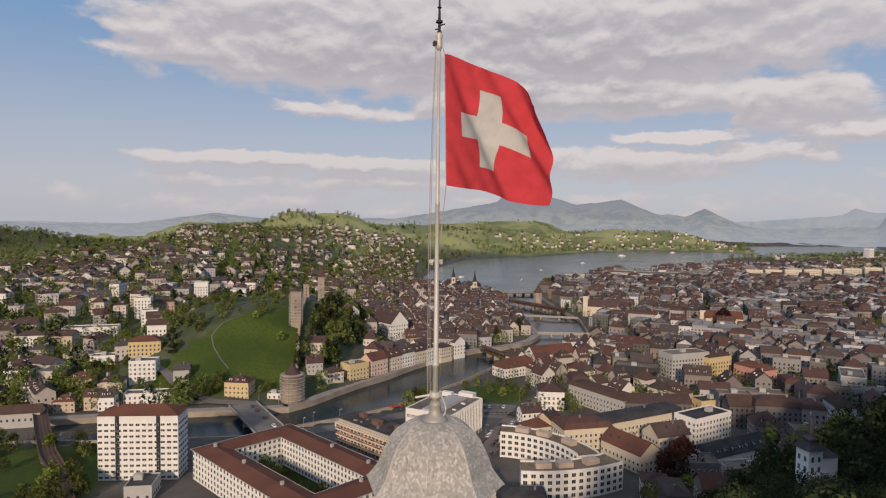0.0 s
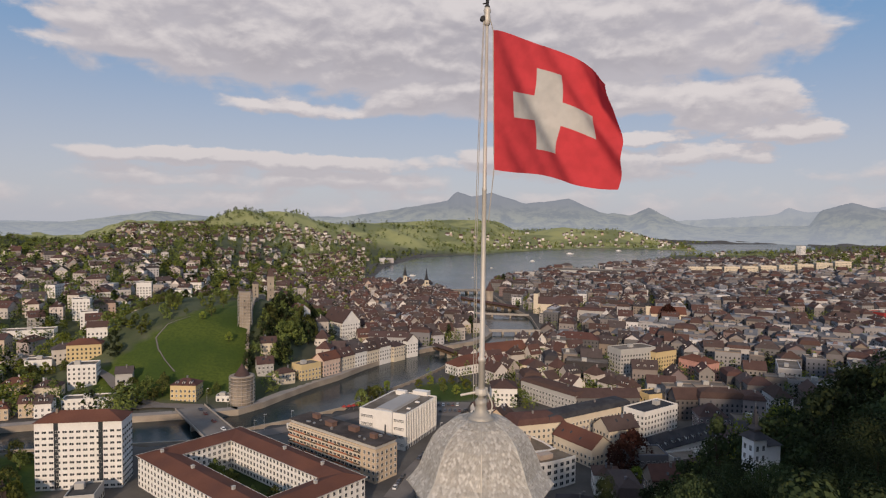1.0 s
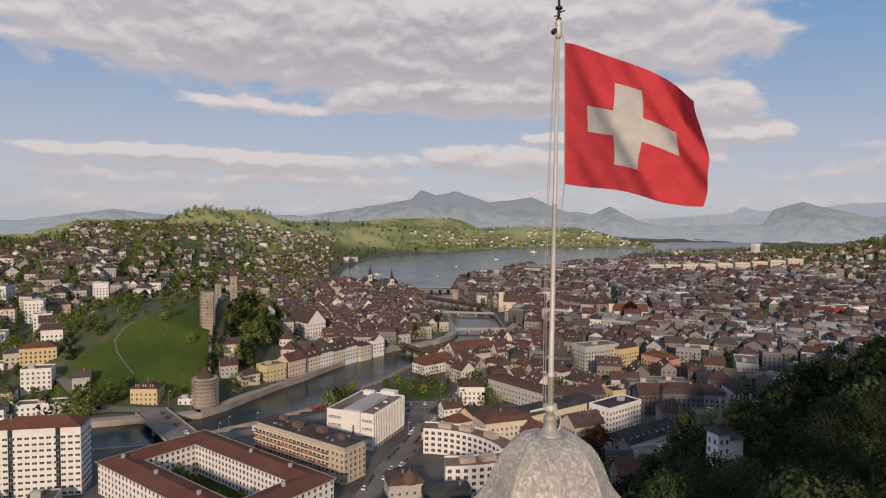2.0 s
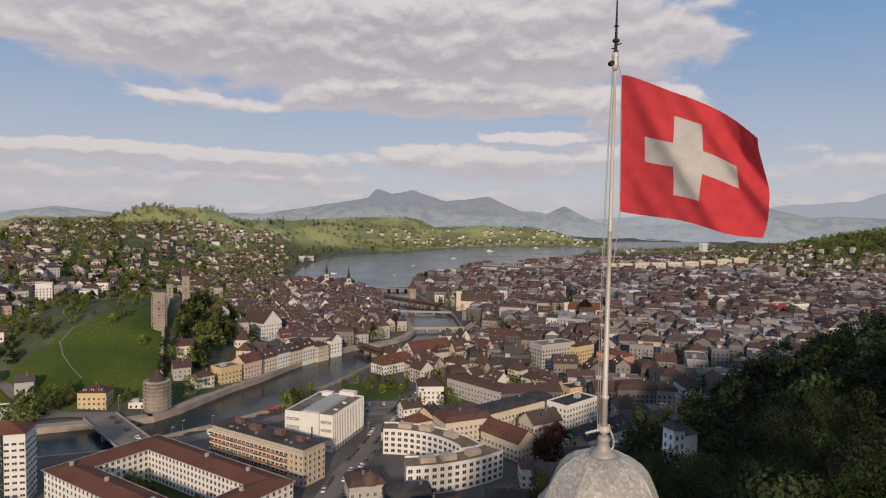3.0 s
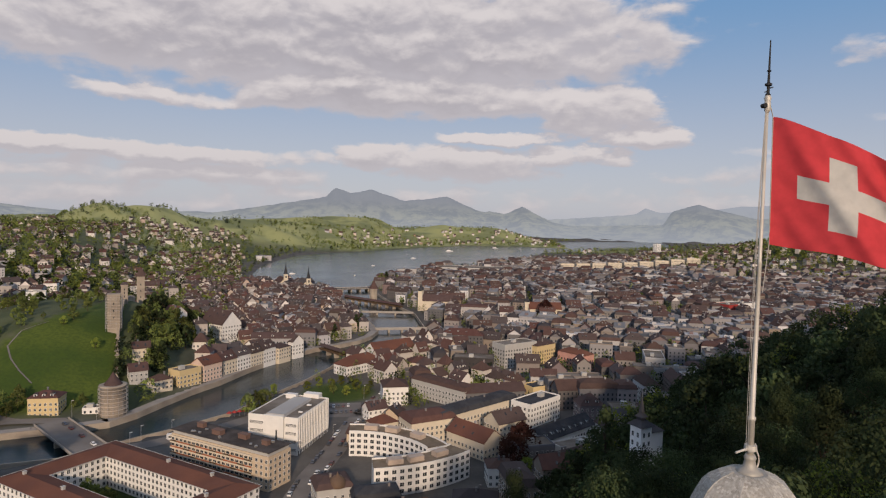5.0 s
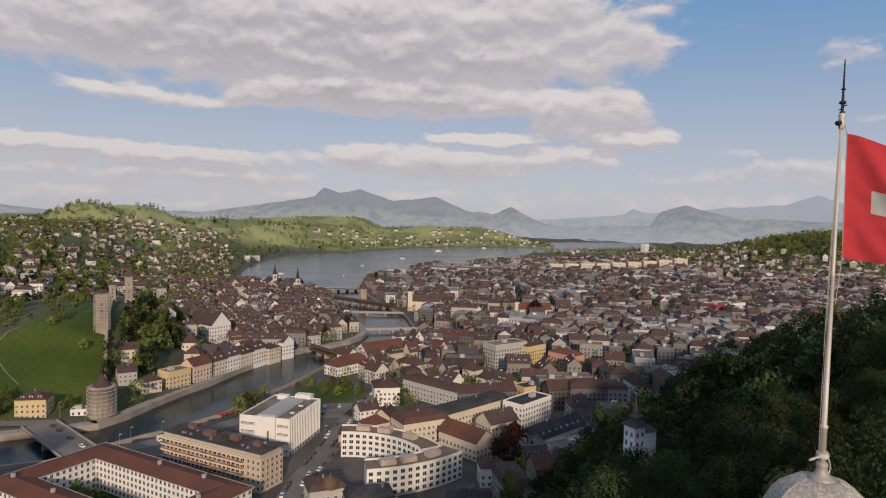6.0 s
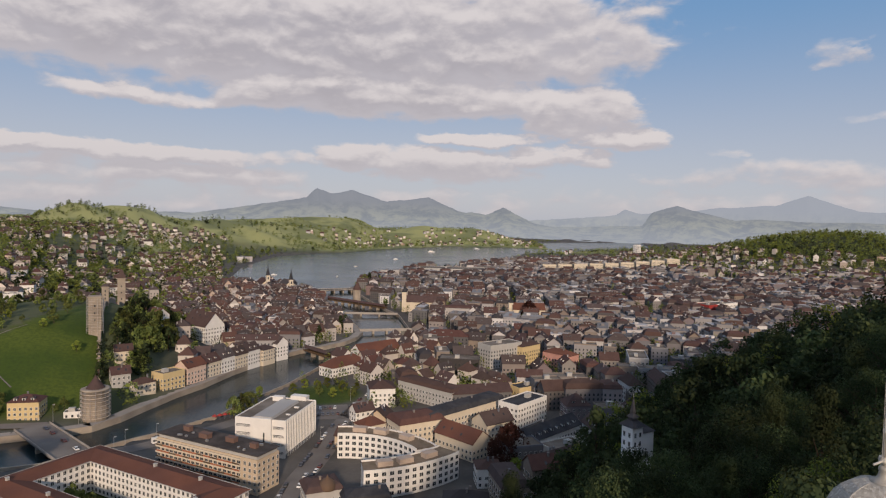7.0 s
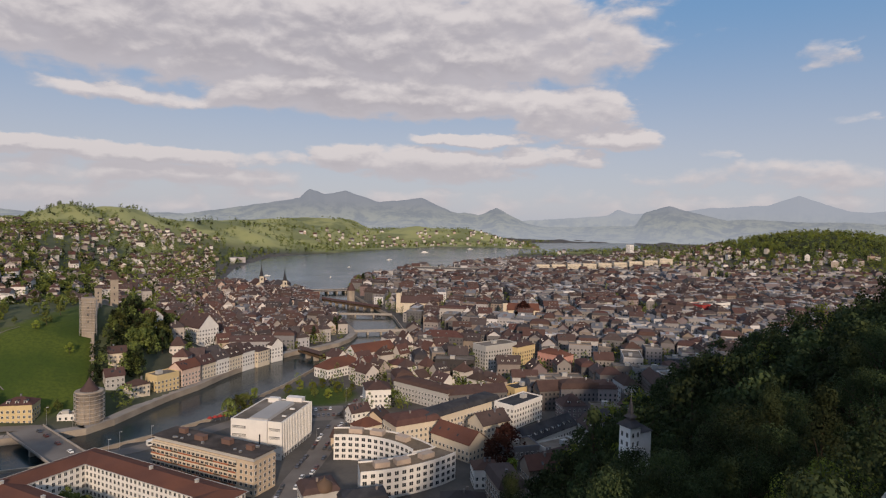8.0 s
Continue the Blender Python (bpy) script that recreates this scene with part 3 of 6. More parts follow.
def wall_shape(s, w, d, h, low=-4.0, gable=0.0, slot=0):
    s.box(-w / 2, w / 2, -d / 2, d / 2, low, h, slot)
    if gable:
        for x in (-w / 2, w / 2 - 0.3):
            p = [(x, -d / 2, h - 0.01), (x, d / 2, h - 0.01), (x, 0, h + gable), (x + 0.3, -d / 2, h - 0.01), (x + 0.3, d / 2, h - 0.01), (x + 0.3, 0, h + gable)]
            s.solid(p, [(0, 2, 1), (3, 4, 5), (0, 1, 4, 3), (1, 2, 5, 4), (2, 0, 3, 5)], slot)


def roof_shape(s, style, w, d, h, rise, o=0.6, slot=0):
    W, D = w / 2 + o, d / 2 + o
    if style == "gable":
        e = h - rise * o / (d / 2)
        top = h + rise + 0.15
        s.slab((-W, -D, e + 0.15), (W, -D, e + 0.15), (W, 0, top), (-W, 0, top), 0.3, slot)
        s.slab((W, D, e + 0.15), (-W, D, e + 0.15), (-W, 0, top), (W, 0, top), 0.3, slot)
    elif style == "hip":
        r = max(0.2, (w - d) / 2 * 0.9) if w > d else 0.2
        s.frustum(-W, W, -D, D, h - 0.1, -r, r, -0.1, 0.1, h + rise, slot)
    elif style == "mansard":
        i = min(w, d) * 0.12
        s.frustum(-W, W, -D, D, h, -W + i, W - i, -D + i, D - i, h + rise * 0.62, slot)
        s.frustum(-W + i, W - i, -D + i, D - i, h + rise * 0.62, -W + w * 0.3, W - w * 0.3, -0.3, 0.3, h + rise, slot)
    else:
        t = 0.35
        s.box(-w / 2 + t, w / 2 - t, -d / 2 + t, d / 2 - t, h - 0.2, h + 0.06, slot)


def chimney(s, x, y, z, k=0.7, hgt=2.2):
    s.box(x - k / 2, x + k / 2, y - k / 2, y + k / 2, z - 2, z + hgt)
    s.box(x - k / 2 - 0.12, x + k / 2 + 0.12, y - k / 2 - 0.12, y + k / 2 + 0.12, z + hgt, z + hgt + 0.2)


TAKEN = []      # (x, y, radius) of what stands already


def house(x, y, turn, w, d, h, style="gable", rise=4.0, wall=None, roof=None, label="plastered town house with a dark tiled roof", name="house", rng=None,
          detail="parts", base=None, storey=3.0, group="", pitch=2.6, category="house", win="std", dormers=0):
    rng = rng or random.Random(int(x * 7 + y * 13))
    z = (ground_at(x, y) if base is None else base) - 0.1
    ob = thing(name, label, category, pose(x, y, z, 0, 0, turn), group)
    s = Shape()
    wall_shape(s, w, d, h, gable=rise if style == "gable" else 0)
    part("wall", s, wall or M["wall"], ob)
    s = Shape()
    roof_shape(s, style, w, d, h, rise)
    if style == "flat":
        p = Shape()
        for a in ((-w / 2, w / 2, -d / 2, -d / 2 + 0.34), (-w / 2, w / 2, d / 2 - 0.34, d / 2), (-w / 2, -w / 2 + 0.34, -d / 2 + 0.34, d / 2 - 0.34), (w / 2 - 0.34, w / 2, -d / 2 + 0.34, d / 2 - 0.34)):
            p.box(*a, h, h + 0.7)
        part("parapet", p, wall or M["wall"], ob)
    rf = part("roof", s, roof or (M["flat"] if style == "flat" else M["roof"]), ob)
    for _ in range(rng.choice((1, 1, 2)) if style != "flat" else 0):
        c = Shape()
        cx = rng.uniform(-0.3, 0.3) * w
        chimney(c, cx, rng.choice((-1, 1)) * d * 0.1, h + rise * 0.8, 0.8, 1.6)
        part("chimney", c, M["wall"], ob)
    if style == "flat" and w > 9:
        c = Shape()
        cx, cy = rng.uniform(-0.2, 0.2) * w, rng.uniform(-0.15, 0.15) * d
        c.box(cx - 1.8, cx + 1.8, cy - 1.4, cy + 1.4, h, h + 2.4)
        part("roof_hut", c, M["grey"], ob)
    to = Vector((-x, -y, 0))
    c, sn = math.cos(radians(turn)), math.sin(radians(turn))
    e = Vector((to.x * c + to.y * sn, -to.x * sn + to.y * c)).normalized()
    for i in range(dormers):
        sg = -1 if e.y < 0 else 1
        dm = Shape()
        px = (i + 0.5) / dormers * (w - 3) - (w - 3) / 2
        y0 = sg * d * 0.40
        z0 = h + rise * (0.2 if style != "mansard" else 0.18)
        dm.box(px - 0.8, px + 0.8, min(y0, y0 - sg * 3), max(y0, y0 - sg * 3), z0 - 0.4, z0 + 1.4, 0)
        dm.box(px - 0.95, px + 0.95, min(y0 + sg * 0.2, y0 - sg * 3.2), max(y0 + sg * 0.2, y0 - sg * 3.2), z0 + 1.4, z0 + 1.6, 1)
        dm.box(px - 0.5, px + 0.5, min(y0, y0 + sg * 0.05), max(y0, y0 + sg * 0.05), z0, z0 + 1.2, 2)
        part("dormer", dm, [M["white"], roof or M["roof"], M["glass"]], ob)
    if style == "gable" and detail == "windows":
        sg = -1 if e.y < 0 else 1
        for i in range(rng.choice((0, 2, 3, 4))):
            px, v = rng.uniform(-0.42, 0.42) * w, rng.uniform(0.3, 0.7)
            yy, zz = sg * d / 2 * (1 - v), h + rise * v + 0.2
            k = rise / (d / 2)
            sk = Shape()
            sk.slab((px - 0.5, yy + sg * 0.6, zz - 0.6 * k), (px + 0.5, yy + sg * 0.6, zz - 0.6 * k), (px + 0.5, yy - sg * 0.6, zz + 0.6 * k), (px - 0.5, yy - sg * 0.6, zz + 0.6 * k), 0.14)
            part("skylight", sk, M["glass"], ob)
    n = max(1, int((h - 0.6) / storey))
    if detail == "windows":
        hw, hd = w / 2, d / 2
        for a, b, nrm in (((-hw, -hd), (hw, -hd), (0, -1)), ((hw, -hd), (hw, hd), (1, 0)), ((hw, hd), (-hw, hd), (0, 1)), ((-hw, hd), (-hw, -hd), (-1, 0))):
            if nrm[0] * e.x + nrm[1] * e.y > 0.1:
                windows_along(ob, a, b, 0.9, n, storey, pitch, win)
    elif detail == "parts":
        s = Shape()
        window_quads(s, w, d, h, e, 0.9, storey, pitch)
        if s.v:
            tagged(part("glazing", s, M["glass"], ob), kind="stuff")
    TAKEN.append((x, y, math.hypot(w, d) * 0.42))
    return ob


# ---------------------------------------------------------------- the castle tower with its flag
def octagon(r, z, first=-98.0):
    return [(r * math.cos(radians(first + 45 * i)), r * math.sin(radians(first + 45 * i)), z) for i in range(8)]


DOME = [(1.46, 116.42), (1.33, 116.56), (1.20, 116.74), (1.12, 116.95), (1.03, 117.15), (0.94, 117.33), (0.80, 117.49), (0.60, 117.63), (0.36, 117.73)]


def build_tower():
    X, Y = 0.1, 13.1
    g = ground_at(X, Y)
    ob = thing("castle_tower", "white castle tower with a silvery shingled bell-shaped dome", "tower", pose(X, Y, 0))
    s = Shape()
    for (r0, z0), (r1, z1) in (((2.6, g - 3), (2.6, 111.0)), ((2.9, 111.0), (2.9, 111.4)), ((1.12, 111.4), (1.12, 116.5))):
        a, b = octagon(r0, z0), octagon(r1, z1)
        s.solid(a + b, [(i, (i + 1) % 8, 8 + (i + 1) % 8, 8 + i) for i in range(8)] + [tuple(range(7, -1, -1)), tuple(range(8, 16))])
    part("shaft", s, M["white"], ob)
    s = Shape()
    for i in range(8):
        a, b = octagon(1.10, 113.2)[i], octagon(1.10, 113.2)[(i + 1) % 8]
        s.m = pose((a[0] + b[0]) / 2 * 1.01, (a[1] + b[1]) / 2 * 1.01, 113.0, 0, 0, -98 + 22.5 + 45 * i + 90)
        s.box(-0.25, 0.25, -0.05, 0.05, 0, 2.2)
    s.m = None
    part("louvre", s, M["wood"], ob)
    tin = surface("weathered_tin_shingle", [(0.38, 0.355, 0.315), (0.46, 0.435, 0.39), (0.32, 0.30, 0.265), (0.54, 0.515, 0.47)], 0.5, metal=0.2, vary="object", amount=0.16, grain=(3.0, 30.0), bump=0.01)
    tin_all = surface("weathered_tin_shingles", [(0.38, 0.355, 0.315), (0.46, 0.435, 0.39), (0.32, 0.30, 0.265), (0.54, 0.515, 0.47)], 0.5, metal=0.2, vary="island", amount=0.16, grain=(3.0, 30.0), bump=0.01)
    s = Shape()
    rings = [octagon(r, z) for r, z in DOME]
    k = len(rings)
    s.solid([p for r in rings for p in r], [(j * 8 + i, j * 8 + (i + 1) % 8, j * 8 + 8 + (i + 1) % 8, j * 8 + 8 + i) for j in range(k - 1) for i in range(8)] + [tuple(range(7, -1, -1)), tuple((k - 1) * 8 + i for i in range(8))])
    skin = part("dome", s, tin_all, ob, "bell-shaped dome of tin shingles")
    for i in range(8):
        s = Shape()
        s.path([rings[j][i] for j in range(k)], 0.022, 6)
        part("rib", s, tin, skin)
    # shingles: rows of pointed scales, each a little proud of the one below
    zs = np.array([z for _, z in DOME])
    rr = np.array([r for r, _ in DOME])
    arc = np.concatenate([[0], np.cumsum(np.hypot(np.diff(rr), np.diff(zs)))])
    tile = Shape()
    tile.solid([(0, 0.0, -0.058), (0.042, 0.006, -0.012), (0.042, 0.006, 0.05), (-0.042, 0.006, 0.05), (-0.042, 0.006, -0.012), (0, 0.016, -0.058), (0.042, 0.014, -0.012), (0.042, 0.007, 0.05), (-0.042, 0.007, 0.05), (-0.042, 0.014, -0.012)],
               [(5, 6, 7, 8, 9), (0, 1, 6, 5), (4, 0, 5, 9), (1, 2, 7, 6), (3, 4, 9, 8)])
    one = tile.mesh("shingle", tin)
    rest = Shape()
    rng = random.Random(3)
    made, row, u = 0, 0, 0.05
    while u < arc[-1] - 0.03:
        r, z = float(np.interp(u, arc, rr)), float(np.interp(u, arc, zs))
        r2, z2 = float(np.interp(u + 0.03, arc, rr)), float(np.interp(u + 0.03, arc, zs))
        lean = math.degrees(math.atan2(r - r2, z2 - z))
        a = octagon(r, z)
        for i in range(8):
            p, q = Vector(a[i]), Vector(a[(i + 1) % 8])
            wid = (q - p).length
            n = max(1, int(wid / 0.053))
            mid = -98 + 22.5 + 45 * i
            for c in range(n):
                t = (c + 0.5 + (0.25 if row % 2 else -0.25)) / n
                o = p.lerp(q, t)
                m = pose(o.x, o.y, o.z, 0, 0, mid - 90) @ pose(0, 0, 0, lean + rng.uniform(-7, 7), 0, rng.uniform(-8, 8)) @ Matrix.Diagonal((0.62, 1.2, 0.7, 1))
                if made < 300 and i in (0, 7) and z > 116.95:
                    made += 1
                    w = part("shingle", one, None, skin)
                    w.matrix_local = m
                else:
                    rest.m = m
                    rest.solid(tile.v, tile.f)
        u += 0.042
        row += 1
    rest.m = None
    tagged(part("shingle_rest", rest, tin_all, skin), kind="stuff")
    s = Shape()
    s.lathe([(0.33, 117.70), (0.20, 117.78), (0.135, 117.86), (0.11, 117.98), (0.125, 118.02), (0.125, 118.06), (0.09, 118.12)], 16)
    part("finial", s, tin_all, ob, smooth=True)


build_tower()


def build_flag():
    X, Y = 0.1, 13.1
    pale = surface("pale_painted_steel", [(0.50, 0.47, 0.42)], 0.5, metal=0.2, amount=0.25, grain=(2.0, 30.0))
    rope = surface("grey_rope", [(0.35, 0.33, 0.30)], 0.9)
    iron = surface("black_iron", [(0.03, 0.03, 0.032)], 0.6, amount=0.2)
    ob = thing("flagpole", "tall pale steel flagpole standing on the dome", "flagpole", pose(X, Y, 0))
    s = Shape()
    s.lathe([(0.068, 118.1), (0.064, 118.85), (0.08, 118.86), (0.08, 118.92), (0.054, 118.94), (0.042, 122.2), (0.047, 122.21), (0.047, 122.26), (0.039, 122.28), (0.030, 125.5)], 14)
    part("pole", s, pale, ob, smooth=True)
    s = Shape()
    s.tube((-0.42, -0.05, 118.2), (0.12, 0.0, 118.28), 0.024, 0.028, 8)
    s.lathe([(0.125, 118.2), (0.135, 118.24), (0.125, 118.32)], 12)
    part("cleat_arm", s, pale, ob)
    s = Shape()
    s.lathe([(0.034, 125.36), (0.062, 125.42), (0.068, 125.52), (0.058, 125.6), (0.075, 125.66), (0.04, 125.74)], 12)
    part("pulley_head", s, pale, ob, smooth=True)
    s = Shape()
    s.tube((-0.085, -0.05, 125.5), (-0.085, 0.05, 125.5), 0.05, 0.05, 12)
    part("pulley_wheel", s, iron, ob)
    s = Shape()
    s.lathe([(0.05, 125.7), (0.055, 125.74), (0.03, 125.76), (0.03, 125.9), (0.07, 125.92), (0.07, 125.96), (0.028, 125.98), (0.022, 126.2), (0.05, 126.22), (0.022, 126.25), (0.012, 126.85)], 10)
    s.tube((0, 0, 125.86), (0.12, 0, 125.9), 0.02, 0.012, 6)
    s.tube((0, 0, 125.8), (-0.09, 0, 125.78), 0.018, 0.012, 6)
    part("lightning_rod", s, iron, ob, "black iron lightning rod")
    for dx0, dx1, z0 in ((-0.16, -0.075, 118.2), (-0.11, -0.06, 118.24)):
        s = Shape()
        s.path([(dx0 + (dx1 - dx0) * i / 12 - 0.05 * math.sin(math.pi * i / 12), -0.04, z0 + (125.45 - z0) * i / 12) for i in range(13)], 0.007, 5)
        part("halyard", s, rope, ob)
    s = Shape()
    s.path([(0.10 + 0.12 * math.sin(math.pi * i / 8) ** 2, -0.02, 118.34 - 0.75 * i / 8) for i in range(9)], 0.018, 6)
    part("earth_cable", s, pale, ob)

    L, top = 2.66, 125.28
    way = Vector((math.sin(radians(138)), math.cos(radians(138)), 0))
    side = Vector((way.y, -way.x, 0))

    def cloth(u, v):
        sway = (0.20 * math.sin(6.4 * u - 2.6 * v + 0.4) + 0.075 * math.sin(14 * u - 10 * v + 0.8) + 0.028 * math.sin(27 * u - 19 * v)) * u ** 0.6 + 0.10 * u * v
        along = L * (0.97 * u - 0.03 * u * u * math.cos(5 * v)) + 0.02
        drop = L * (v * (1 - 0.05 * u) + (0.50 * u ** 1.25 * (1 - v) + 0.20 * u * v) + 0.03 * math.sin(7 * u + 2 * v) * u)
        return Vector((X, Y, 0)) + Vector((0.10 + 0.06 * v, -0.03, 0)) + way * along + side * sway + Vector((0, 0, top - drop))

    def dye(name, rgb):
        m = bpy.data.materials.new(name)
        m.use_nodes = True
        n = Nodes(m.node_tree)
        pos = n.add("ShaderNodeNewGeometry").outputs["Position"]
        weave = n.add("ShaderNodeTexNoise", {"Vector": pos, "Scale": 4.0, "Detail": 5.0}).outputs[0]
        c = n.mix(n.step(weave, 0.3, 0.7), (*[k * 0.86 for k in rgb], 1), (*rgb, 1))
        d = n.add("ShaderNodeBsdfDiffuse", {0: c}).outputs[0]
        t = n.add("ShaderNodeBsdfTranslucent", {0: c}).outputs[0]
        n.add("ShaderNodeOutputMaterial", {0: n.add("ShaderNodeMixShader", {0: 0.3, 1: d, 2: t}).outputs[0]})
        return m

    N = 64
    grid = [[cloth(i / N, j / N)[:] for i in range(N + 1)] for j in range(N + 1)]
    fields = {"field": Shape(), "cross": Shape()}
    for j in range(N):
        for i in range(N):
            a, b = (i + 0.5) / N * 32, (j + 0.5) / N * 32
            white = (6 < a < 26 and 13 < b < 19) or (13 < a < 19 and 6 < b < 26)
            fields["cross" if white else "field"].face([grid[j][i], grid[j + 1][i], grid[j + 1][i + 1], grid[j][i + 1]])
    fl = thing("flag", "red cloth flag with a white cross waving from its pole", "flag")
    for k, rgb in (("field", (0.66, 0.07, 0.08)), ("cross", (0.62, 0.59, 0.54))):
        bm = bmesh.new()
        me = fields[k].mesh(k, dye(k + "_cloth", rgb), True)
        bm.from_mesh(me)
        bmesh.ops.remove_doubles(bm, verts=bm.verts, dist=0.0005)
        bm.to_mesh(me)
        bm.free()
        part(k, me, None, fl, "white cross" if k == "cross" else "red field")
    s = Shape()
    s.path([(X + 0.05, Y - 0.03, 125.5)] + [grid[j][0] for j in range(0, N + 1, 8)] + [(X + 0.08, Y - 0.03, 121.6)], 0.010, 5)
    part("hoist_rope", s, rope, fl)


build_flag()


# ---------------------------------------------------------------- the great blocks below the castle
def strip_wall(s, pts, z0, z1, slot=0):
    for a, b in zip(pts, pts[1:]):
        s.face([(*a, z0), (*b, z0), (*b, z1), (*a, z1)], slot)


house(-131, 287, 3, 35, 13, 29.5, "hip", 3.4, M["white"], M["roof_red"], "white high-rise apartment block with a low brown roof", "apartment_tower", detail="windows", base=3, storey=2.65, pitch=2.55, category="apartment block", win="low")
house(-122, 266, 8, 11, 14, 6, "flat", 0, M["grey"], M["asphalt"], "low grey annex with a dark flat roof", "annex", base=3)


def recesses(ob):
    for x in (-8.9, 8.9):
        s = Shape()
        s.box(x - 0.9, x + 0.9, -6.62, -6.4, 0.5, 29.2)
        part("stair_glazing", s, M["glass"], ob, "dark vertical band of stair windows")


recesses(bpy.data.objects["apartment_tower"])


def courtyard_block():
    a, b, w, h = 45.0, 25.0, 12.5, 13.6
    ob = thing("courtyard_block", "white housing block round a courtyard with brown hipped roofs", "apartment block", pose(-57.5, 267.4, 3, 0, 0, -45.6))
    out = [(-a, -b), (a, -b), (a, b), (-a, b)]
    ins = [(-a + w, -b + w), (a - w, -b + w), (a - w, b - w), (-a + w, b - w)]
    s = Shape()
    strip_wall(s, out + out[:1], -3, h)
    strip_wall(s, (ins + ins[:1])[::-1], -3, h)
    part("wall", s, M["white"], ob)
    o, e = 0.8, h + 2.1
    eo = [(x + math.copysign(o, x), y + math.copysign(o, y), h) for x, y in out]
    rd = [(x - math.copysign(w / 2, x), y - math.copysign(w / 2, y), e) for x, y in out]
    ei = [(x - math.copysign(o, x), y - math.copysign(o, y), h) for x, y in ins]
    for i in range(4):
        j = (i + 1) % 4
        s = Shape()
        s.face([eo[i], eo[j], rd[j], rd[i]])
        s.face([rd[i], rd[j], ei[j], ei[i]])
        s.face([ei[i], ei[j], eo[j], eo[i]])
        part("roof", s, M["roof_red"], ob)
        for k, ring in enumerate((eo, ei)):
            g = Shape()
            g.tube(ring[i], ring[j], 0.14, 0.14, 6)
            part("gutter", g, M["grey"], ob)
    windows_along(ob, (ins[3][0], ins[3][1] - 0.0), (ins[2][0], ins[2][1]), 0.9, 5, 2.6, 2.5, "std")
    windows_along(ob, (ins[0][0], ins[0][1]), (ins[3][0], ins[3][1]), 0.9, 5, 2.6, 2.5, "std")
    windows_along(ob, out[3], out[0], 0.9, 5, 2.6, 2.5, "std")
    windows_along(ob, out[0], (a, -b), 0.9, 5, 2.6, 2.9, "std")
    windows_along(ob, (a, -b), (a, b), 0.9, 5, 2.6, 2.9, "std")
    for x, y in ((-36, -18.7), (-10, -18.7), (20, -18.7), (38.7, 5), (0, 18.7), (26, 18.7)):
        s = Shape()
        chimney(s, x, y, e, 1.1, 1.0)
        part("chimney", s, M["grey"], ob)
    TAKEN.extend([(-60, 264, 32), (-85, 290, 16), (-30, 235, 20), (0, 243, 15), (16, 238, 12)])
    s = Shape()
    s.box(-a + w, a - w, -b + w, b - w, -0.1, 0.12)
    lawn = surface("courtyard_lawn", [(0.024, 0.040, 0.012), (0.036, 0.055, 0.016)], 0.95, amount=0.3)
    part("courtyard_lawn", s, lawn, ob)


courtyard_block()


def banded_block():
    ob = thing("office_block", "long office block with cream bands, rust-red panels and roof huts", "office building", pose(-21, 303, 3, 0, 0, -43.8))
    w, d, h = 60, 14, 15.2
    s = Shape()
    wall_shape(s, w, d, h)
    part("wall", s, M["tan"], ob)
    for j in range(6):
        s = Shape()
        s.box(-w / 2 - 0.2, w / 2 - 9, -d / 2 - 0.9, -d / 2 - 0.05, j * 2.75 + 0.05, j * 2.75 + 0.74)
        part("balcony_band", s, M["cream"], ob)
        if j < 5:
            for i in range(12):
                x = -w / 2 + i * 4.23
                s = Shape()
                s.box(x, x + 4.15, -d / 2 - 0.78, -d / 2 - 0.66, j * 2.75 + 0.74, j * 2.75 + 1.35)
                rusty = (i * 7 + j * 5) % 11 < 7
                part("panel", s, M["rust"] if rusty else M["wood"], ob, "rust-red balcony panel" if rusty else "dark brown balcony panel")
    windows_along(ob, (-w / 2, -d / 2), (w / 2 - 9, -d / 2), 1.2, 5, 2.75, 2.7, "wide")
    windows_along(ob, (w / 2 - 8, -d / 2), (w / 2, -d / 2), 1.2, 5, 2.75, 2.7)
    windows_along(ob, (w / 2, -d / 2), (w / 2, d / 2), 1.2, 5, 2.75, 2.9)
    s = Shape()
    s.box(-w / 2 + 0.6, w / 2 - 0.6, -d / 2 + 0.6, d / 2 - 0.6, h - 0.3, h + 1.7)
    part("top_storey", s, M["grey"], ob)
    s = Shape()
    s.box(-w / 2 - 0.3, w / 2 + 0.3, -d / 2 - 0.3, d / 2 + 0.3, h + 1.7, h + 2.0)
    part("roof", s, surface("dark_bitumen_roof", [(0.05, 0.043, 0.04), (0.085, 0.073, 0.067)], 0.95, amount=0.35, grain=(0.2, 2.0)), ob)
    for x, y, k in ((-20, 2, 1.9), (-6, -1, 2.6), (8, 1, 2.4), (22, 0, 1.7)):
        s = Shape()
        s.box(x - k, x + k, y - k * 0.6, y + k * 0.6, h + 2, h + 4.0)
        s.box(x - k - 0.2, x + k + 0.2, y - k * 0.6 - 0.2, y + k * 0.6 + 0.2, h + 4.0, h + 4.2)
        part("roof_hut", s, surface("brown_hut_render", [(0.19, 0.115, 0.09), (0.14, 0.09, 0.075)], 0.85), ob)
    rng = random.Random(4)
    for _ in range(12):
        x, y = rng.uniform(-27, 27), rng.uniform(-5.5, 5.5)
        s = Shape()
        s.box(x - 0.5, x + 0.5, y - 0.5, y + 0.5, h + 2, h + 2 + rng.uniform(0.4, 1.0))
        part("roof_vent", s, M["metal"], ob)
    TAKEN.extend([(-21, 303, 12), (-38, 320, 12), (-4, 286, 12)])


banded_block()


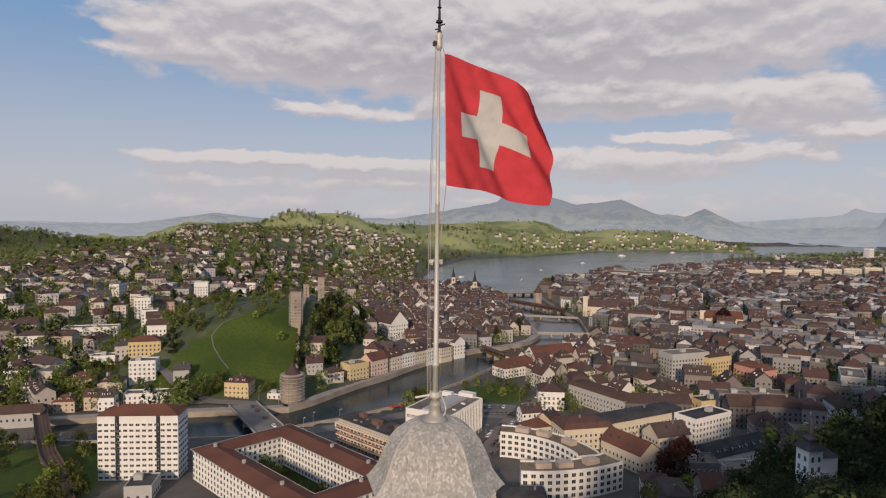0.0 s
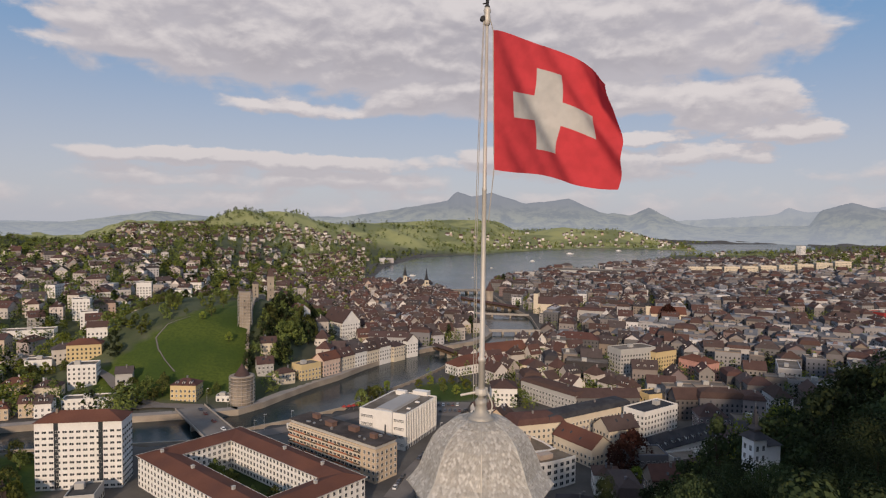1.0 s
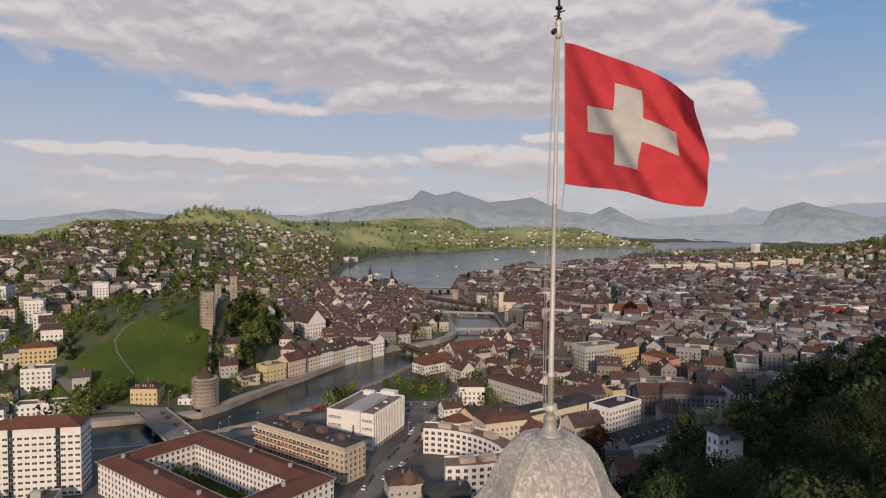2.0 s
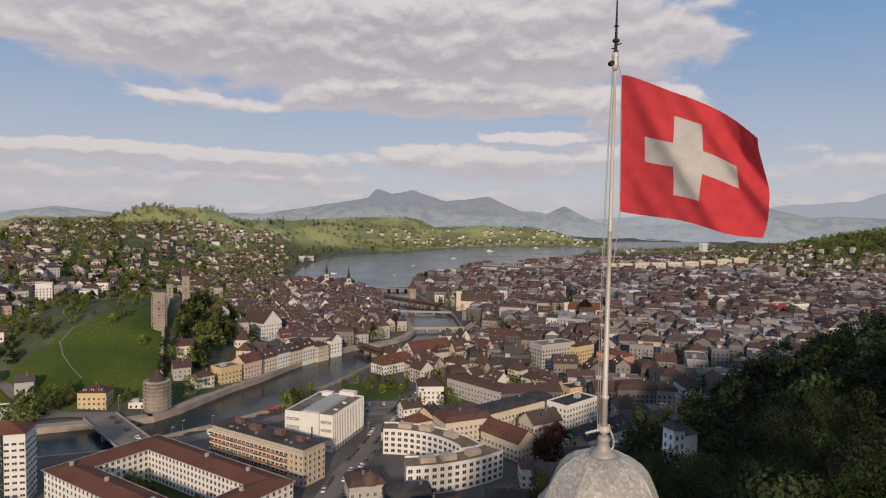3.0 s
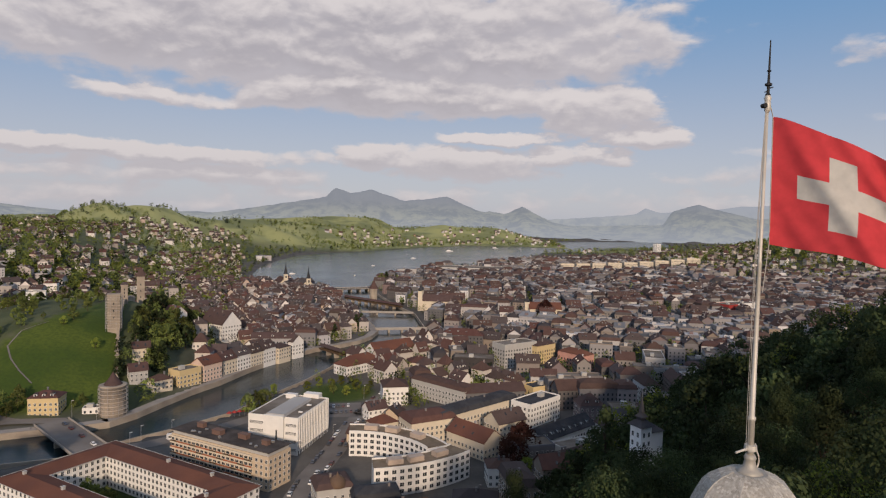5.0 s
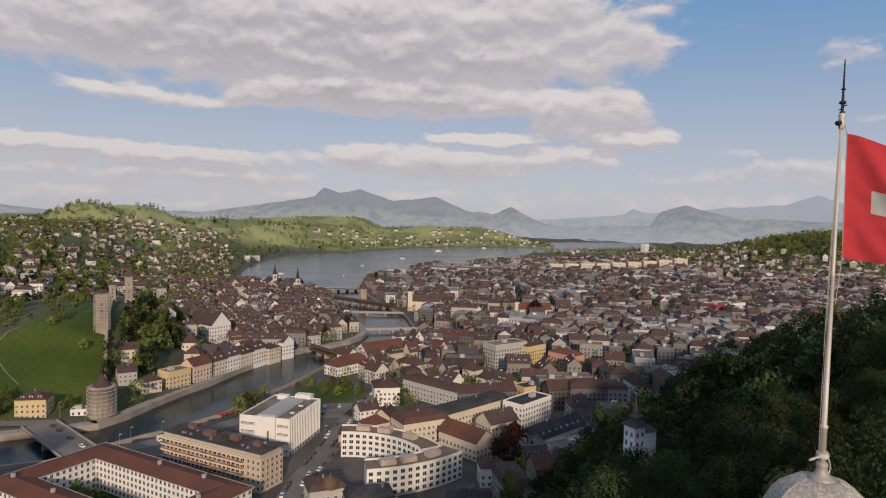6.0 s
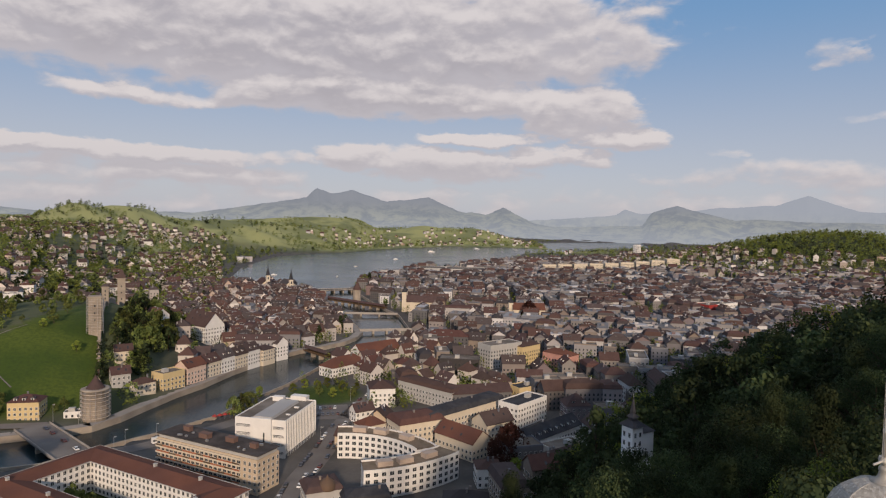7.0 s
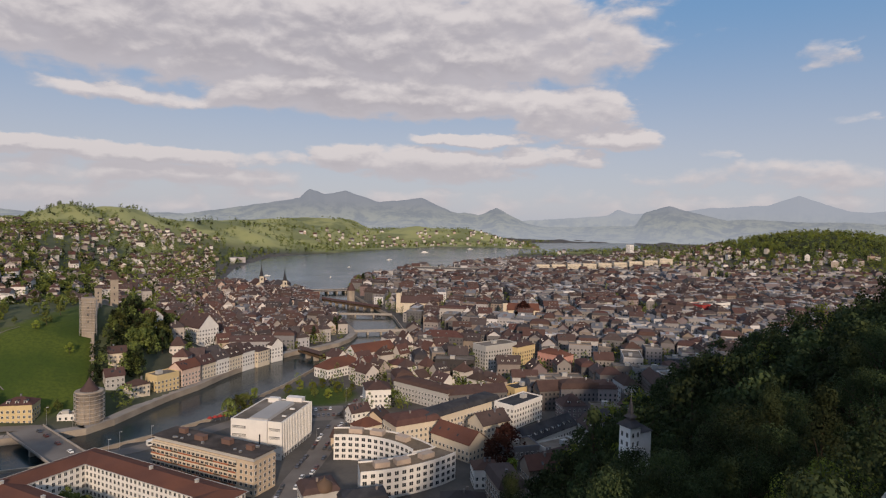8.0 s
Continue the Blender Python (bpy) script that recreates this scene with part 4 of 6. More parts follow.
def white_block():
    ob = thing("white_office_block", "white modern office block with strip windows and a flat grey roof", "office building", pose(7.8, 339, 3, 0, 0, -30))
    w, d, h = 27, 37, 18.2
    s = Shape()
    wall_shape(s, w, d, h)
    part("wall", s, M["white"], ob)
    for j in range(4):
        for x0, x1 in ((-w / 2 + 0.8, -5), (7, w / 2 - 0.8)):
            s = Shape()
            s.box(x0, x1, -d / 2 - 0.03, -d / 2 + 0.1, 1.9 + j * 4.1, 3.2 + j * 4.1)
            strip = part("window", s, M["glass"], ob)
            for q in range(2):
                s = Shape()
                s.box(x0, x1, -d / 2 - 0.16, -d / 2 - 0.04, 2.1 + j * 4.1 + q * 0.55, 2.35 + j * 4.1 + q * 0.55)
                part("sun_blade", s, M["white"], strip)
    for i in range(20):
        y = -d / 2 + 0.4 + i * 1.9
        s = Shape()
        s.box(w / 2 + 0.01, w / 2 + 0.4, y - 0.22, y + 0.22, 2.4, h + 0.6)
        part("rib", s, M["white"], ob)
        if i < 19:
            s = Shape()
            s.box(w / 2 - 0.1, w / 2 + 0.04, y + 0.45, y + 1.45, -2.9, 2.0)
            part("arcade_opening", s, M["glass"], ob, "dark arcade opening")
            s = Shape()
            s.box(w / 2 - 0.1, w / 2 + 0.05, y + 0.85, y + 1.2, 3.2, h - 1.2)
            part("slit_window", s, M["glass"], ob)
    s = Shape()
    s.box(-4.5, 6.5, -d / 2 - 1.4, -d / 2 - 0.02, -3, h + 1.2)
    part("stair_tower", s, M["white"], ob)
    s = Shape()
    s.box(2.4, 3.2, -d / 2 - 1.46, -d / 2 - 1.38, 7, 12.5)
    part("stair_glazing", s, M["glass"], ob)
    pale = surface("pale_sheet_roof", [(0.40, 0.39, 0.37), (0.34, 0.33, 0.32)], 0.7, amount=0.2, grain=(0.1, 1.5))
    s = Shape()
    s.box(-w / 2 + 0.4, w / 2 - 0.4, -d / 2 + 0.4, d / 2 - 0.4, h - 0.2, h + 0.15)
    part("roof", s, M["flat"], ob)
    for a in ((-w / 2, w / 2, -d / 2, -d / 2 + 0.4), (-w / 2, w / 2, d / 2 - 0.4, d / 2), (-w / 2, -w / 2 + 0.4, -d / 2 + 0.4, d / 2 - 0.4), (w / 2 - 0.4, w / 2, -d / 2 + 0.4, d / 2 - 0.4)):
        s = Shape()
        s.box(*a, h, h + 0.7)
        part("parapet", s, M["white"], ob)
    s = Shape()
    s.frustum(-4.5, 6.0, -d / 2 + 1, d / 2 - 5, h, -4.0, 5.5, -d / 2 + 1.2, d / 2 - 5.2, h + 1.4)
    part("raised_roof", s, pale, ob)
    for x, y, k, z in ((-6, 14, 3.0, 2.6), (4, 19, 4.5, 2.4), (9, 4, 1.2, 0.8), (10, -8, 1.0, 0.7)):
        s = Shape()
        s.box(x - k, x + k, y - k * 0.5, y + k * 0.5, h, h + z)
        part("roof_hut", s, M["white"], ob)
    TAKEN.extend([(10, 350, 20), (2, 334, 16), (20, 366, 16)])


white_block()


def crescent(cx, cy, r, a0, a1, depth, h, inward, label):
    """A curved white block; its windows look inwards (towards the centre) or outwards."""
    ob = thing("curved_block", label, "apartment block", pose(cx, cy, 3))
    n = 14
    ang = [radians(a0 + (a1 - a0) * i / n) for i in range(n + 1)]
    R = (r, r + depth) if inward else (r - depth, r)
    pin = [(R[0] * math.cos(t), R[0] * math.sin(t)) for t in ang]
    pout = [(R[1] * math.cos(t), R[1] * math.sin(t)) for t in ang]

    def ring(lo, hi, z0, z1, name, mat):
        s = Shape()
        pts = []
        for t in ang:
            c, q = math.cos(t), math.sin(t)
            pts += [(lo * c, lo * q, z0), (hi * c, hi * q, z0), (hi * c, hi * q, z1), (lo * c, lo * q, z1)]
        fs = [(4 * i + j, 4 * i + (j + 1) % 4, 4 * i + 4 + (j + 1) % 4, 4 * i + 4 + j) for i in range(n) for j in range(4)]
        s.solid(pts, fs + [(3, 2, 1, 0), (4 * n, 4 * n + 1, 4 * n + 2, 4 * n + 3)])
        part(name, s, mat, ob)

    ring(R[0], R[1], -3, h, "wall", M["white"])
    ring(R[0] + 0.4, R[1] - 0.4, h - 0.2, h + 0.1, "roof", M["brown_roof"])
    ring(R[0], R[0] + 0.35, h, h + 0.8, "parapet", M["white"])
    ring(R[1] - 0.35, R[1], h, h + 0.8, "parapet", M["white"])
    for i in range(n):
        a, b = (pin[i], pin[i + 1]) if inward else (pout[i], pout[i + 1])
        face_turn = (math.atan2(b[1] - a[1], b[0] - a[0]))
        nx, ny = math.sin(face_turn), -math.cos(face_turn)
        mid = ((a[0] + b[0]) / 2, (a[1] + b[1]) / 2)
        toward = -1 if inward else 1
        if (nx * mid[0] + ny * mid[1]) * toward < 0:
            a, b = b, a
        windows_along(ob, a, b, 1.0, max(1, int(h / 2.9)), 2.9, 3.0, "wide", 0.75)
    for i in (3, 6, 10):
        t, k = ang[i], (R[0] + R[1]) / 2
        s = Shape()
        s.m = pose(k * math.cos(t), k * math.sin(t), h, 0, 0, math.degrees(t))
        s.box(-2, 2, -3.4, 3.4, 0, 2.3)
        part("roof_hut", s, surface("hut_render", [(0.45, 0.36, 0.29)], 0.85), ob)
    for i in range(0, n + 1, 3):
        TAKEN.append((cx + (R[0] + R[1]) / 2 * math.cos(ang[i]), cy + (R[0] + R[1]) / 2 * math.sin(ang[i]), depth * 0.62))


crescent(46, 333, 72, -96, -57, 12, 12, False, "curved white apartment block bulging towards the street")
crescent(28, 271, 40, 80, 14, 11, 12, True, "curved white apartment block hollow towards its court")


def domed_house():
    ob = house(21, 262, 5, 15, 13, 8.5, "mansard", 3.2, M["grey"], M["roof"], "grey corner house with a dark mansard and a round dome", "domed_house", base=3, detail="windows")
    s = Shape()
    s.lathe([(3.6, 8.4), (3.7, 9.0), (3.5, 10.2), (2.9, 11.4), (1.9, 12.3), (0.8, 12.8), (0.3, 13.6), (0.05, 14.4)], 18)
    p = part("dome", s, surface("brown_copper_dome", [(0.14, 0.09, 0.06), (0.10, 0.07, 0.05)], 0.6, amount=0.3), ob, smooth=True)
    p.matrix_local = pose(1.5, -4.0, 0)


domed_house()
dk = dict(detail="windows")
house(37, 248, -3, 19, 11, 7.5, "mansard", 4.2, M["grey"], M["slate"], "grey house with a steep dark slate mansard", dormers=3, base=3, **dk)
house(111, 341, 27, 62, 12, 12, "mansard", 4.0, M["cream"], M["slate"], "long block with a dark mansard roof and skylights", base=3, dormers=9, **dk)
house(80, 328, 12, 27, 16, 11.5, "mansard", 4.2, M["cream"], M["roof"], "cream corner block with balconies and a mansard roof", base=3, dormers=5, **dk)
house(98, 303, -62, 26, 14, 9.5, "gable", 5.0, M["cream"], M["roof_red"], "cream gabled house with a brown tiled roof", base=3, dormers=0, **dk)
house(121, 318, 18, 19, 13, 11, "gable", 5.0, M["cream"], M["roof"], "house with a dark gabled roof", base=3, **dk)
house(150, 341, 30, 30, 14, 13.5, "flat", 0, M["white"], M["slate"], "white apartment block with strip windows", base=3, **dk)
house(146, 302, 26, 44, 13, 8.5, "gable", 4.6, M["white"], M["slate"], "long house with a dark slate roof and dormers", base=3, dormers=8, **dk)
house(146, 284, 12, 22, 14, 6.5, "flat", 0, M["white"], M["flat"], "white terraced flats with flat roofs", base=3, **dk)
house(128, 262, 16, 22, 12, 8, "gable", 4.5, surface("red_brick", [(0.22, 0.06, 0.045), (0.17, 0.05, 0.04)], 0.9, amount=0.3), M["roof"], "red brick house with a dark roof", base=4, **dk)
house(108, 392, -58, 46, 13, 11.5, "mansard", 3.2, M["grey"], M["roof"], "tan apartment row with balconies", base=3, dormers=4, **dk)
house(76, 396, -6, 16, 18, 12, "hip", 4.0, M["white"], M["roof"], "white house with a hipped dark roof", base=3, **dk)
house(66, 480, 33, 36, 15, 7.5, "hip", 6.0, M["white"], M["roof_red"], "long white riverside building with a hipped brown roof", base=3, detail="parts")
house(99, 520, 24, 40, 15, 9.0, "gable", 6.0, M["white"], M["roof_red"], "white riverside hall with a gabled brown roof", base=3, detail="parts")
house(112, 472, -10, 17, 15, 8, "hip", 4.0, M["cream"], M["roof"], "cream octagonal hall with tall windows", base=3, detail="parts")
house(149, 450, -22, 30, 16, 14.5, "flat", 0, surface("black_panel", [(0.05, 0.045, 0.045)], 0.5), M["flat"], "dark panelled office block with white stair walls", base=3, detail="parts")
house(194, 478, 18, 34, 16, 18.5, "flat", 0, M["grey"], M["flat"], "grey office block with strip windows", base=3, detail="parts")
house(218, 481, 26, 24, 14, 16, "hip", 2.0, M["yellow"], M["roof"], "yellow apartment block with a low roof", base=3, detail="parts")
house(238, 456, -64, 26, 13, 13, "hip", 3.5, surface("pink_render", [(0.50, 0.27, 0.22)], 0.85), M["roof_red"], "pink apartment block with a red-brown roof", base=3, detail="parts")
house(172, 386, 14, 17, 12, 8.5, "flat", 0, M["yellow"], M["slate"], "ochre house with a flat blue-grey roof", base=3, detail="parts")
house(96, 264, -12, 11, 11, 9, "hip", 2.5, M["white"], M["roof"], "white house with a dark hipped roof", base=3, **dk)
house(76, 238, -20, 18, 12, 7, "hip", 3.5, M["cream"], M["roof"], "cream house with a dark hipped roof", base=3, **dk)

house(45, 326, -35, 15, 10, 6.5, "gable", 3.8, M["tan"], M["roof"], "small tan house with a brown gabled roof", base=3, **dk)
house(57, 338, 20, 14, 10, 7.5, "hip", 3.6, M["cream"], M["roof_red"], "cream house with a brown hipped roof", base=3, **dk)
house(66, 352, 60, 13, 10, 7.5, "gable", 4.0, M["tan"], M["roof"], "tan house with a brown gabled roof", base=3, **dk)
house(58, 366, 15, 12, 9, 7, "gable", 3.6, M["white"], M["roof"], "white gabled house by the park", base=3, **dk)

# north bank: the row along the quay
house(-56, 462, 42, 17, 12, 12, "flat", 0, M["yellow"], M["flat"], "ochre flat-roofed riverside house", base=3, **dk)
house(-43, 477, 48, 17, 12, 12.5, "gable", 4.5, surface("pale_pink_render", [(0.58, 0.44, 0.36)], 0.85), M["roof_red"], "pale pink gabled riverside house", base=3, **dk)
for i in range(4):
    house(-32 + i * 9.6, 493 + i * 10.6, 48, 14.0, 12, 11.5 + (i % 2) * 0.8, "gable", 5.0, (M["cream"], M["white"], M["cream"], M["white"])[i], M["roof"], "riverside terrace house with a brown roof", base=3, group="riverside terrace", dormers=2, **dk)
house(9, 535, 46, 14, 12, 10, "hip", 3.0, M["cream"], M["roof"], "cream riverside house with a hipped roof", base=3, **dk)
house(20, 551, 128, 16, 12, 12, "gable", 5.0, M["white"], M["roof"], "white gabled riverside house", base=3, **dk)
house(-10, 541, 40, 13, 11, 11, "gable", 4.0, M["white"], M["roof"], "white house above the riverside terrace", **dk)
house(-30, 532, 42, 20, 11, 9, "gable", 4.0, M["white"], M["roof"], "white long house above the river", **dk)
house(-40, 606, 128, 32, 20, 15, "gable", 11, M["white"], M["roof"], "great white granary with a steep brown roof", base=8, category="building", storey=3.4, **dk)
house(-74, 562, 140, 12, 15, 9, "gable", 6.0, M["white"], M["roof"], "white gabled chapel house", **dk)
house(-125, 412, -6, 16, 12, 11.5, "hip", 3.2, M["yellow"], M["roof"], "yellow house with a brown hipped roof", base=3, dormers=3, **dk)
house(-100, 410, 0, 12, 6, 3.5, "flat", 0, M["white"], M["flat"], "low white kiosk by the round tower", base=3)


house(-84, 452, 20, 11, 9, 8, "gable", 4.0, M["grey"], M["roof"], "old grey house with a brown gabled roof below the wall", detail="windows")
house(-70, 447, 35, 13, 9, 7, "hip", 3.0, M["cream"], M["roof"], "old cream house with a brown hipped roof", detail="windows")
house(-86, 478, 15, 11, 9, 8, "gable", 3.6, M["cream"], M["roof"], "pale house with a brown gabled roof in the grove", detail="windows")


SCAFFOLD_BOARD = surface("scaffold_board", [(0.50, 0.43, 0.36)], 0.9)


def scaffold(ob, ring, z0, z1):
    """Poles and boarded lifts round a tower."""
    n = len(ring)
    for x, y in ring:
        s = Shape()
        s.tube((x, y, z0), (x, y, z1), 0.09, 0.09, 5)
        part("scaffold_pole", s, M["metal"], ob)
    z = z0 + 2.2
    while z < z1:
        s = Shape()
        s.solid([(x * k, y * k, z + dz) for dz in (-0.22, 0.0) for k in (1.0, 0.9) for x, y in ring],
                [f for i in range(n) for f in ((i, (i + 1) % n, 2 * n + (i + 1) % n, 2 * n + i), (n + (i + 1) % n, n + i, 3 * n + i, 3 * n + (i + 1) % n), (2 * n + i, 2 * n + (i + 1) % n, 3 * n + (i + 1) % n, 3 * n + i), (n + i, n + (i + 1) % n, (i + 1) % n, i))])
        part("scaffold_lift", s, SCAFFOLD_BOARD, ob)
        s = Shape()
        s.path([(x, y, z + 1.0) for x, y in ring + ring[:1]], 0.06, 4)
        part("guard_rail", s, M["metal"], ob)
        z += 2.3


def round_tower():
    ob = thing("round_tower", "round stone tower wrapped in scaffolding with a conical roof", "tower", pose(-89, 404, 3))
    s = Shape()
    s.lathe([(7.1, -3), (6.9, 4), (6.7, 17.0), (7.6, 17.1), (7.6, 17.9), (6.4, 18.0)], 28)
    part("wall", s, M["stone"], ob, smooth=True)
    s = Shape()
    s.lathe([(4.8, 17.8), (5.0, 18.2), (2.4, 21.6), (0.6, 24.6), (0.05, 25.4)], 20)
    part("roof", s, M["roof"], ob)
    scaffold(ob, [(7.9 * math.cos(2 * math.pi * i / 18), 7.9 * math.sin(2 * math.pi * i / 18)) for i in range(18)], -0.2, 17.4)
    TAKEN.append((-89, 404, 13))


round_tower()


def wall_towers():
    stops = [(-90, 413), (-96, 450), (-102, 486), (-104, 498), (-110, 545), (-112, 560), (-115, 625)]
    ob = thing("town_wall", "old stone town wall climbing the hill", "wall")
    for (ax, ay), (bx, by) in zip(stops, stops[1:]):
        n = 8
        for i in range(n):
            x0, y0, x1, y1 = ax + (bx - ax) * i / n, ay + (by - ay) * i / n, ax + (bx - ax) * (i + 1) / n, ay + (by - ay) * (i + 1) / n
            z = max(ground_at(x0, y0), ground_at(x1, y1))
            s = Shape()
            s.solid([(x0 - 0.7, y0, z - 6), (x0 + 0.7, y0, z - 6), (x1 + 0.7, y1, z - 6), (x1 - 0.7, y1, z - 6), (x0 - 0.7, y0, z + 3.4), (x0 + 0.7, y0, z + 3.4), (x1 + 0.7, y1, z + 3.4), (x1 - 0.7, y1, z + 3.4)],
                    [(0, 1, 5, 4), (1, 2, 6, 5), (2, 3, 7, 6), (3, 0, 4, 7), (4, 5, 6, 7)])
            s.box(min(x0, x1) - 0.9, max(x0, x1) + 0.9, y0, y1, z + 3.4, z + 3.75)
            part("wall_length", s, M["stone"], ob)
    for x, y, top, w, cap, wrapped in ((-107, 499, 61, 8.0, 0, True), (-113, 570, 60, 5, 3, False), (-112, 640, 60, 6.5, 8, False)):
        z = ground_at(x, y)
        t = thing("wall_tower", "square stone town-wall tower" + (" wrapped in scaffolding" if wrapped else ""), "tower", pose(x, y, z, 0, 0, 8))
        s = Shape()
        s.box(-w / 2, w / 2, -w / 2, w / 2, -6, top - z)
        s.box(-w / 2 - 0.3, w / 2 + 0.3, -w / 2 - 0.3, w / 2 + 0.3, top - z - 0.02, top - z + 1.2)
        part("wall", s, M["stone"], t)
        if cap:
            s = Shape()
            s.frustum(-w / 2 - 0.5, w / 2 + 0.5, -w / 2 - 0.5, w / 2 + 0.5, top - z + 1, -1.2, 1.2, -0.1, 0.1, top - z + cap)
            part("roof", s, M["roof"], t)
        if wrapped:
            k = w / 2 + 1.2
            scaffold(t, [(-k, -k), (-k / 3, -k), (k / 3, -k), (k, -k), (k, 0), (k, k), (0, k), (-k, k), (-k, 0)], 0, top - z)
        for j in range(3):
            s = Shape()
            s.box(-0.4, 0.4, -w / 2 - 0.06, -w / 2 + 0.02, (top - z) * (0.35 + 0.2 * j), (top - z) * (0.35 + 0.2 * j) + 1.5)
            part("window", s, M["glass"], t)
        TAKEN.append((x, y, 9))


wall_towers()


def villa():
    bright = surface("limewashed_wall", [(0.82, 0.81, 0.80)], 0.85, amount=0.08)
    lead = surface("dark_slate_spire", [(0.045, 0.046, 0.054), (0.07, 0.07, 0.078)], 0.85, amount=0.25, spec=0.05)
    x, y = 101, 164
    z = ground_at(x, y)
    k = 0.8
    ob = thing("hillside_villa", "white turreted villa with a pagoda-like slate spire among trees", "villa", pose(x, y, 61.5 * (1 - k) + 0.6, 0, 0, 12))
    ob.scale = (k, k, k)
    s = Shape()
    s.box(-2.7, 2.7, -2.7, 2.7, z - 4, 61.6)
    part("turret_wall", s, bright, ob)
    s = Shape()
    s.frustum(-3.7, 3.7, -3.7, 3.7, 61.4, -1.5, 1.5, -1.5, 1.5, 63.4)
    s.frustum(-1.3, 1.3, -1.3, 1.3, 63.4, -1.1, 1.1, -1.1, 1.1, 64.6)
    s.frustum(-1.8, 1.8, -1.8, 1.8, 64.6, -0.45, 0.45, -0.45, 0.45, 66.2)
    s.frustum(-0.8, 0.8, -0.8, 0.8, 66.2, -0.10, 0.10, -0.10, 0.10, 72.0)
    part("spire", s, lead, ob)
    s = Shape()
    s.tube((0, 0, 71.9), (0, 0, 74.2), 0.07, 0.03, 6)
    s.lathe([(0.05, 72.9), (0.2, 73.1), (0.05, 73.3)], 8)
    part("weathervane", s, M["metal"], ob)
    s = Shape()
    s.box(2.7, 9.5, -2.0, 5.0, z - 4, 58.5)
    part("wing_wall", s, bright, ob)
    s = Shape()
    s.m = pose(6.1, 1.5, 0)
    roof_shape(s, "hip", 6.8, 7.0, 58.5, 2.6)
    part("wing_roof", s, lead, ob)
    for j in range(3):
        for u in (-1.5, 1.5):
            p = part("window", WIN["tall"], None, ob)
            p.matrix_local = pose(u * 0.85, -2.7, 50.5 + j * 3.4)
            p = part("window", WIN["tall"], None, ob)
            p.matrix_local = pose(-2.7, u * 0.85, 50.5 + j * 3.4, 0, 0, -90)
    s = Shape()
    s.box(-3.4, 3.4, -4.4, -2.7, 52.6, 52.9)
    s.box(-3.4, 3.4, -4.4, -4.3, 52.9, 53.8)
    part("balcony", s, bright, ob)
    TAKEN.append((x, y, 9))


villa()


# ---------------------------------------------------------------- bridges and quays
def deck(name, a, b, w, z, label, mat, rail=True, piers=0, roofed=False, thick=0.8):
    dx, dy = b[0] - a[0], b[1] - a[1]
    k = math.hypot(dx, dy)
    ob = thing(name, label, "bridge", pose(a[0], a[1], 0, 0, 0, math.degrees(math.atan2(dy, dx))))
    s = Shape()
    s.box(0, k, -w / 2, w / 2, z - thick, z)
    part("deck", s, mat, ob)
    for sg in (-1, 1):
        if rail:
            s = Shape()
            s.box(0, k, sg * w / 2 - 0.15, sg * w / 2 + 0.15, z, z + 1.0)
            part("parapet", s, M["pave"] if not roofed else M["wood"], ob)
    for i in range(piers):
        s = Shape()
        x = k * (i + 1) / (piers + 1)
        s.box(x - 0.9, x + 0.9, -w / 2 + 0.3, w / 2 - 0.3, -4, z - thick)
        part("pier", s, M["stone"], ob)
    if roofed:
        s = Shape()
        s.slab((0, -w / 2 - 0.6, z + 2.6), (k, -w / 2 - 0.6, z + 2.6), (k, 0, z + 4.4), (0, 0, z + 4.4), 0.25)
        s.slab((k, w / 2 + 0.6, z + 2.6), (0, w / 2 + 0.6, z + 2.6), (0, 0, z + 4.4), (k, 0, z + 4.4), 0.25)
        part("roof", s, M["roof"], ob)
        for i in range(int(k / 4) + 1):
            for sg in (-1, 1):
                s = Shape()
                s.box(i * 4 - 0.15, i * 4 + 0.15, sg * w / 2 - 0.15, sg * w / 2 + 0.15, z, z + 2.6)
                part("post", s, M["wood"], ob)
    return ob


deck("road_bridge", (-118, 394), (-84, 338), 17, 4.0, "wide concrete road bridge over the river", M["road"], piers=1)
deck("covered_bridge", (46, 562), (62, 530), 5, 4.5, "covered wooden bridge with a tiled roof", M["wood"], piers=2, roofed=True)
deck("covered_bridge", (62, 530), (76, 546), 5, 4.5, "covered wooden bridge with a tiled roof", M["wood"], piers=0, roofed=True)
deck("footbridge", (110, 650), (166, 646), 6, 3.6, "low footbridge over the river", M["pave"], piers=3)
deck("covered_bridge", (112, 770), (176, 752), 5, 3.6, "low footbridge over the river", M["pave"], piers=2)
deck("covered_bridge", (106, 905), (172, 800), 5, 4.0, "long covered wooden bridge slanting over the river", M["wood"], piers=8, roofed=True)
deck("lake_bridge", (92, 1000), (176, 1010), 20, 4.5, "wide road bridge at the mouth of the lake", M["asphalt"], piers=5)


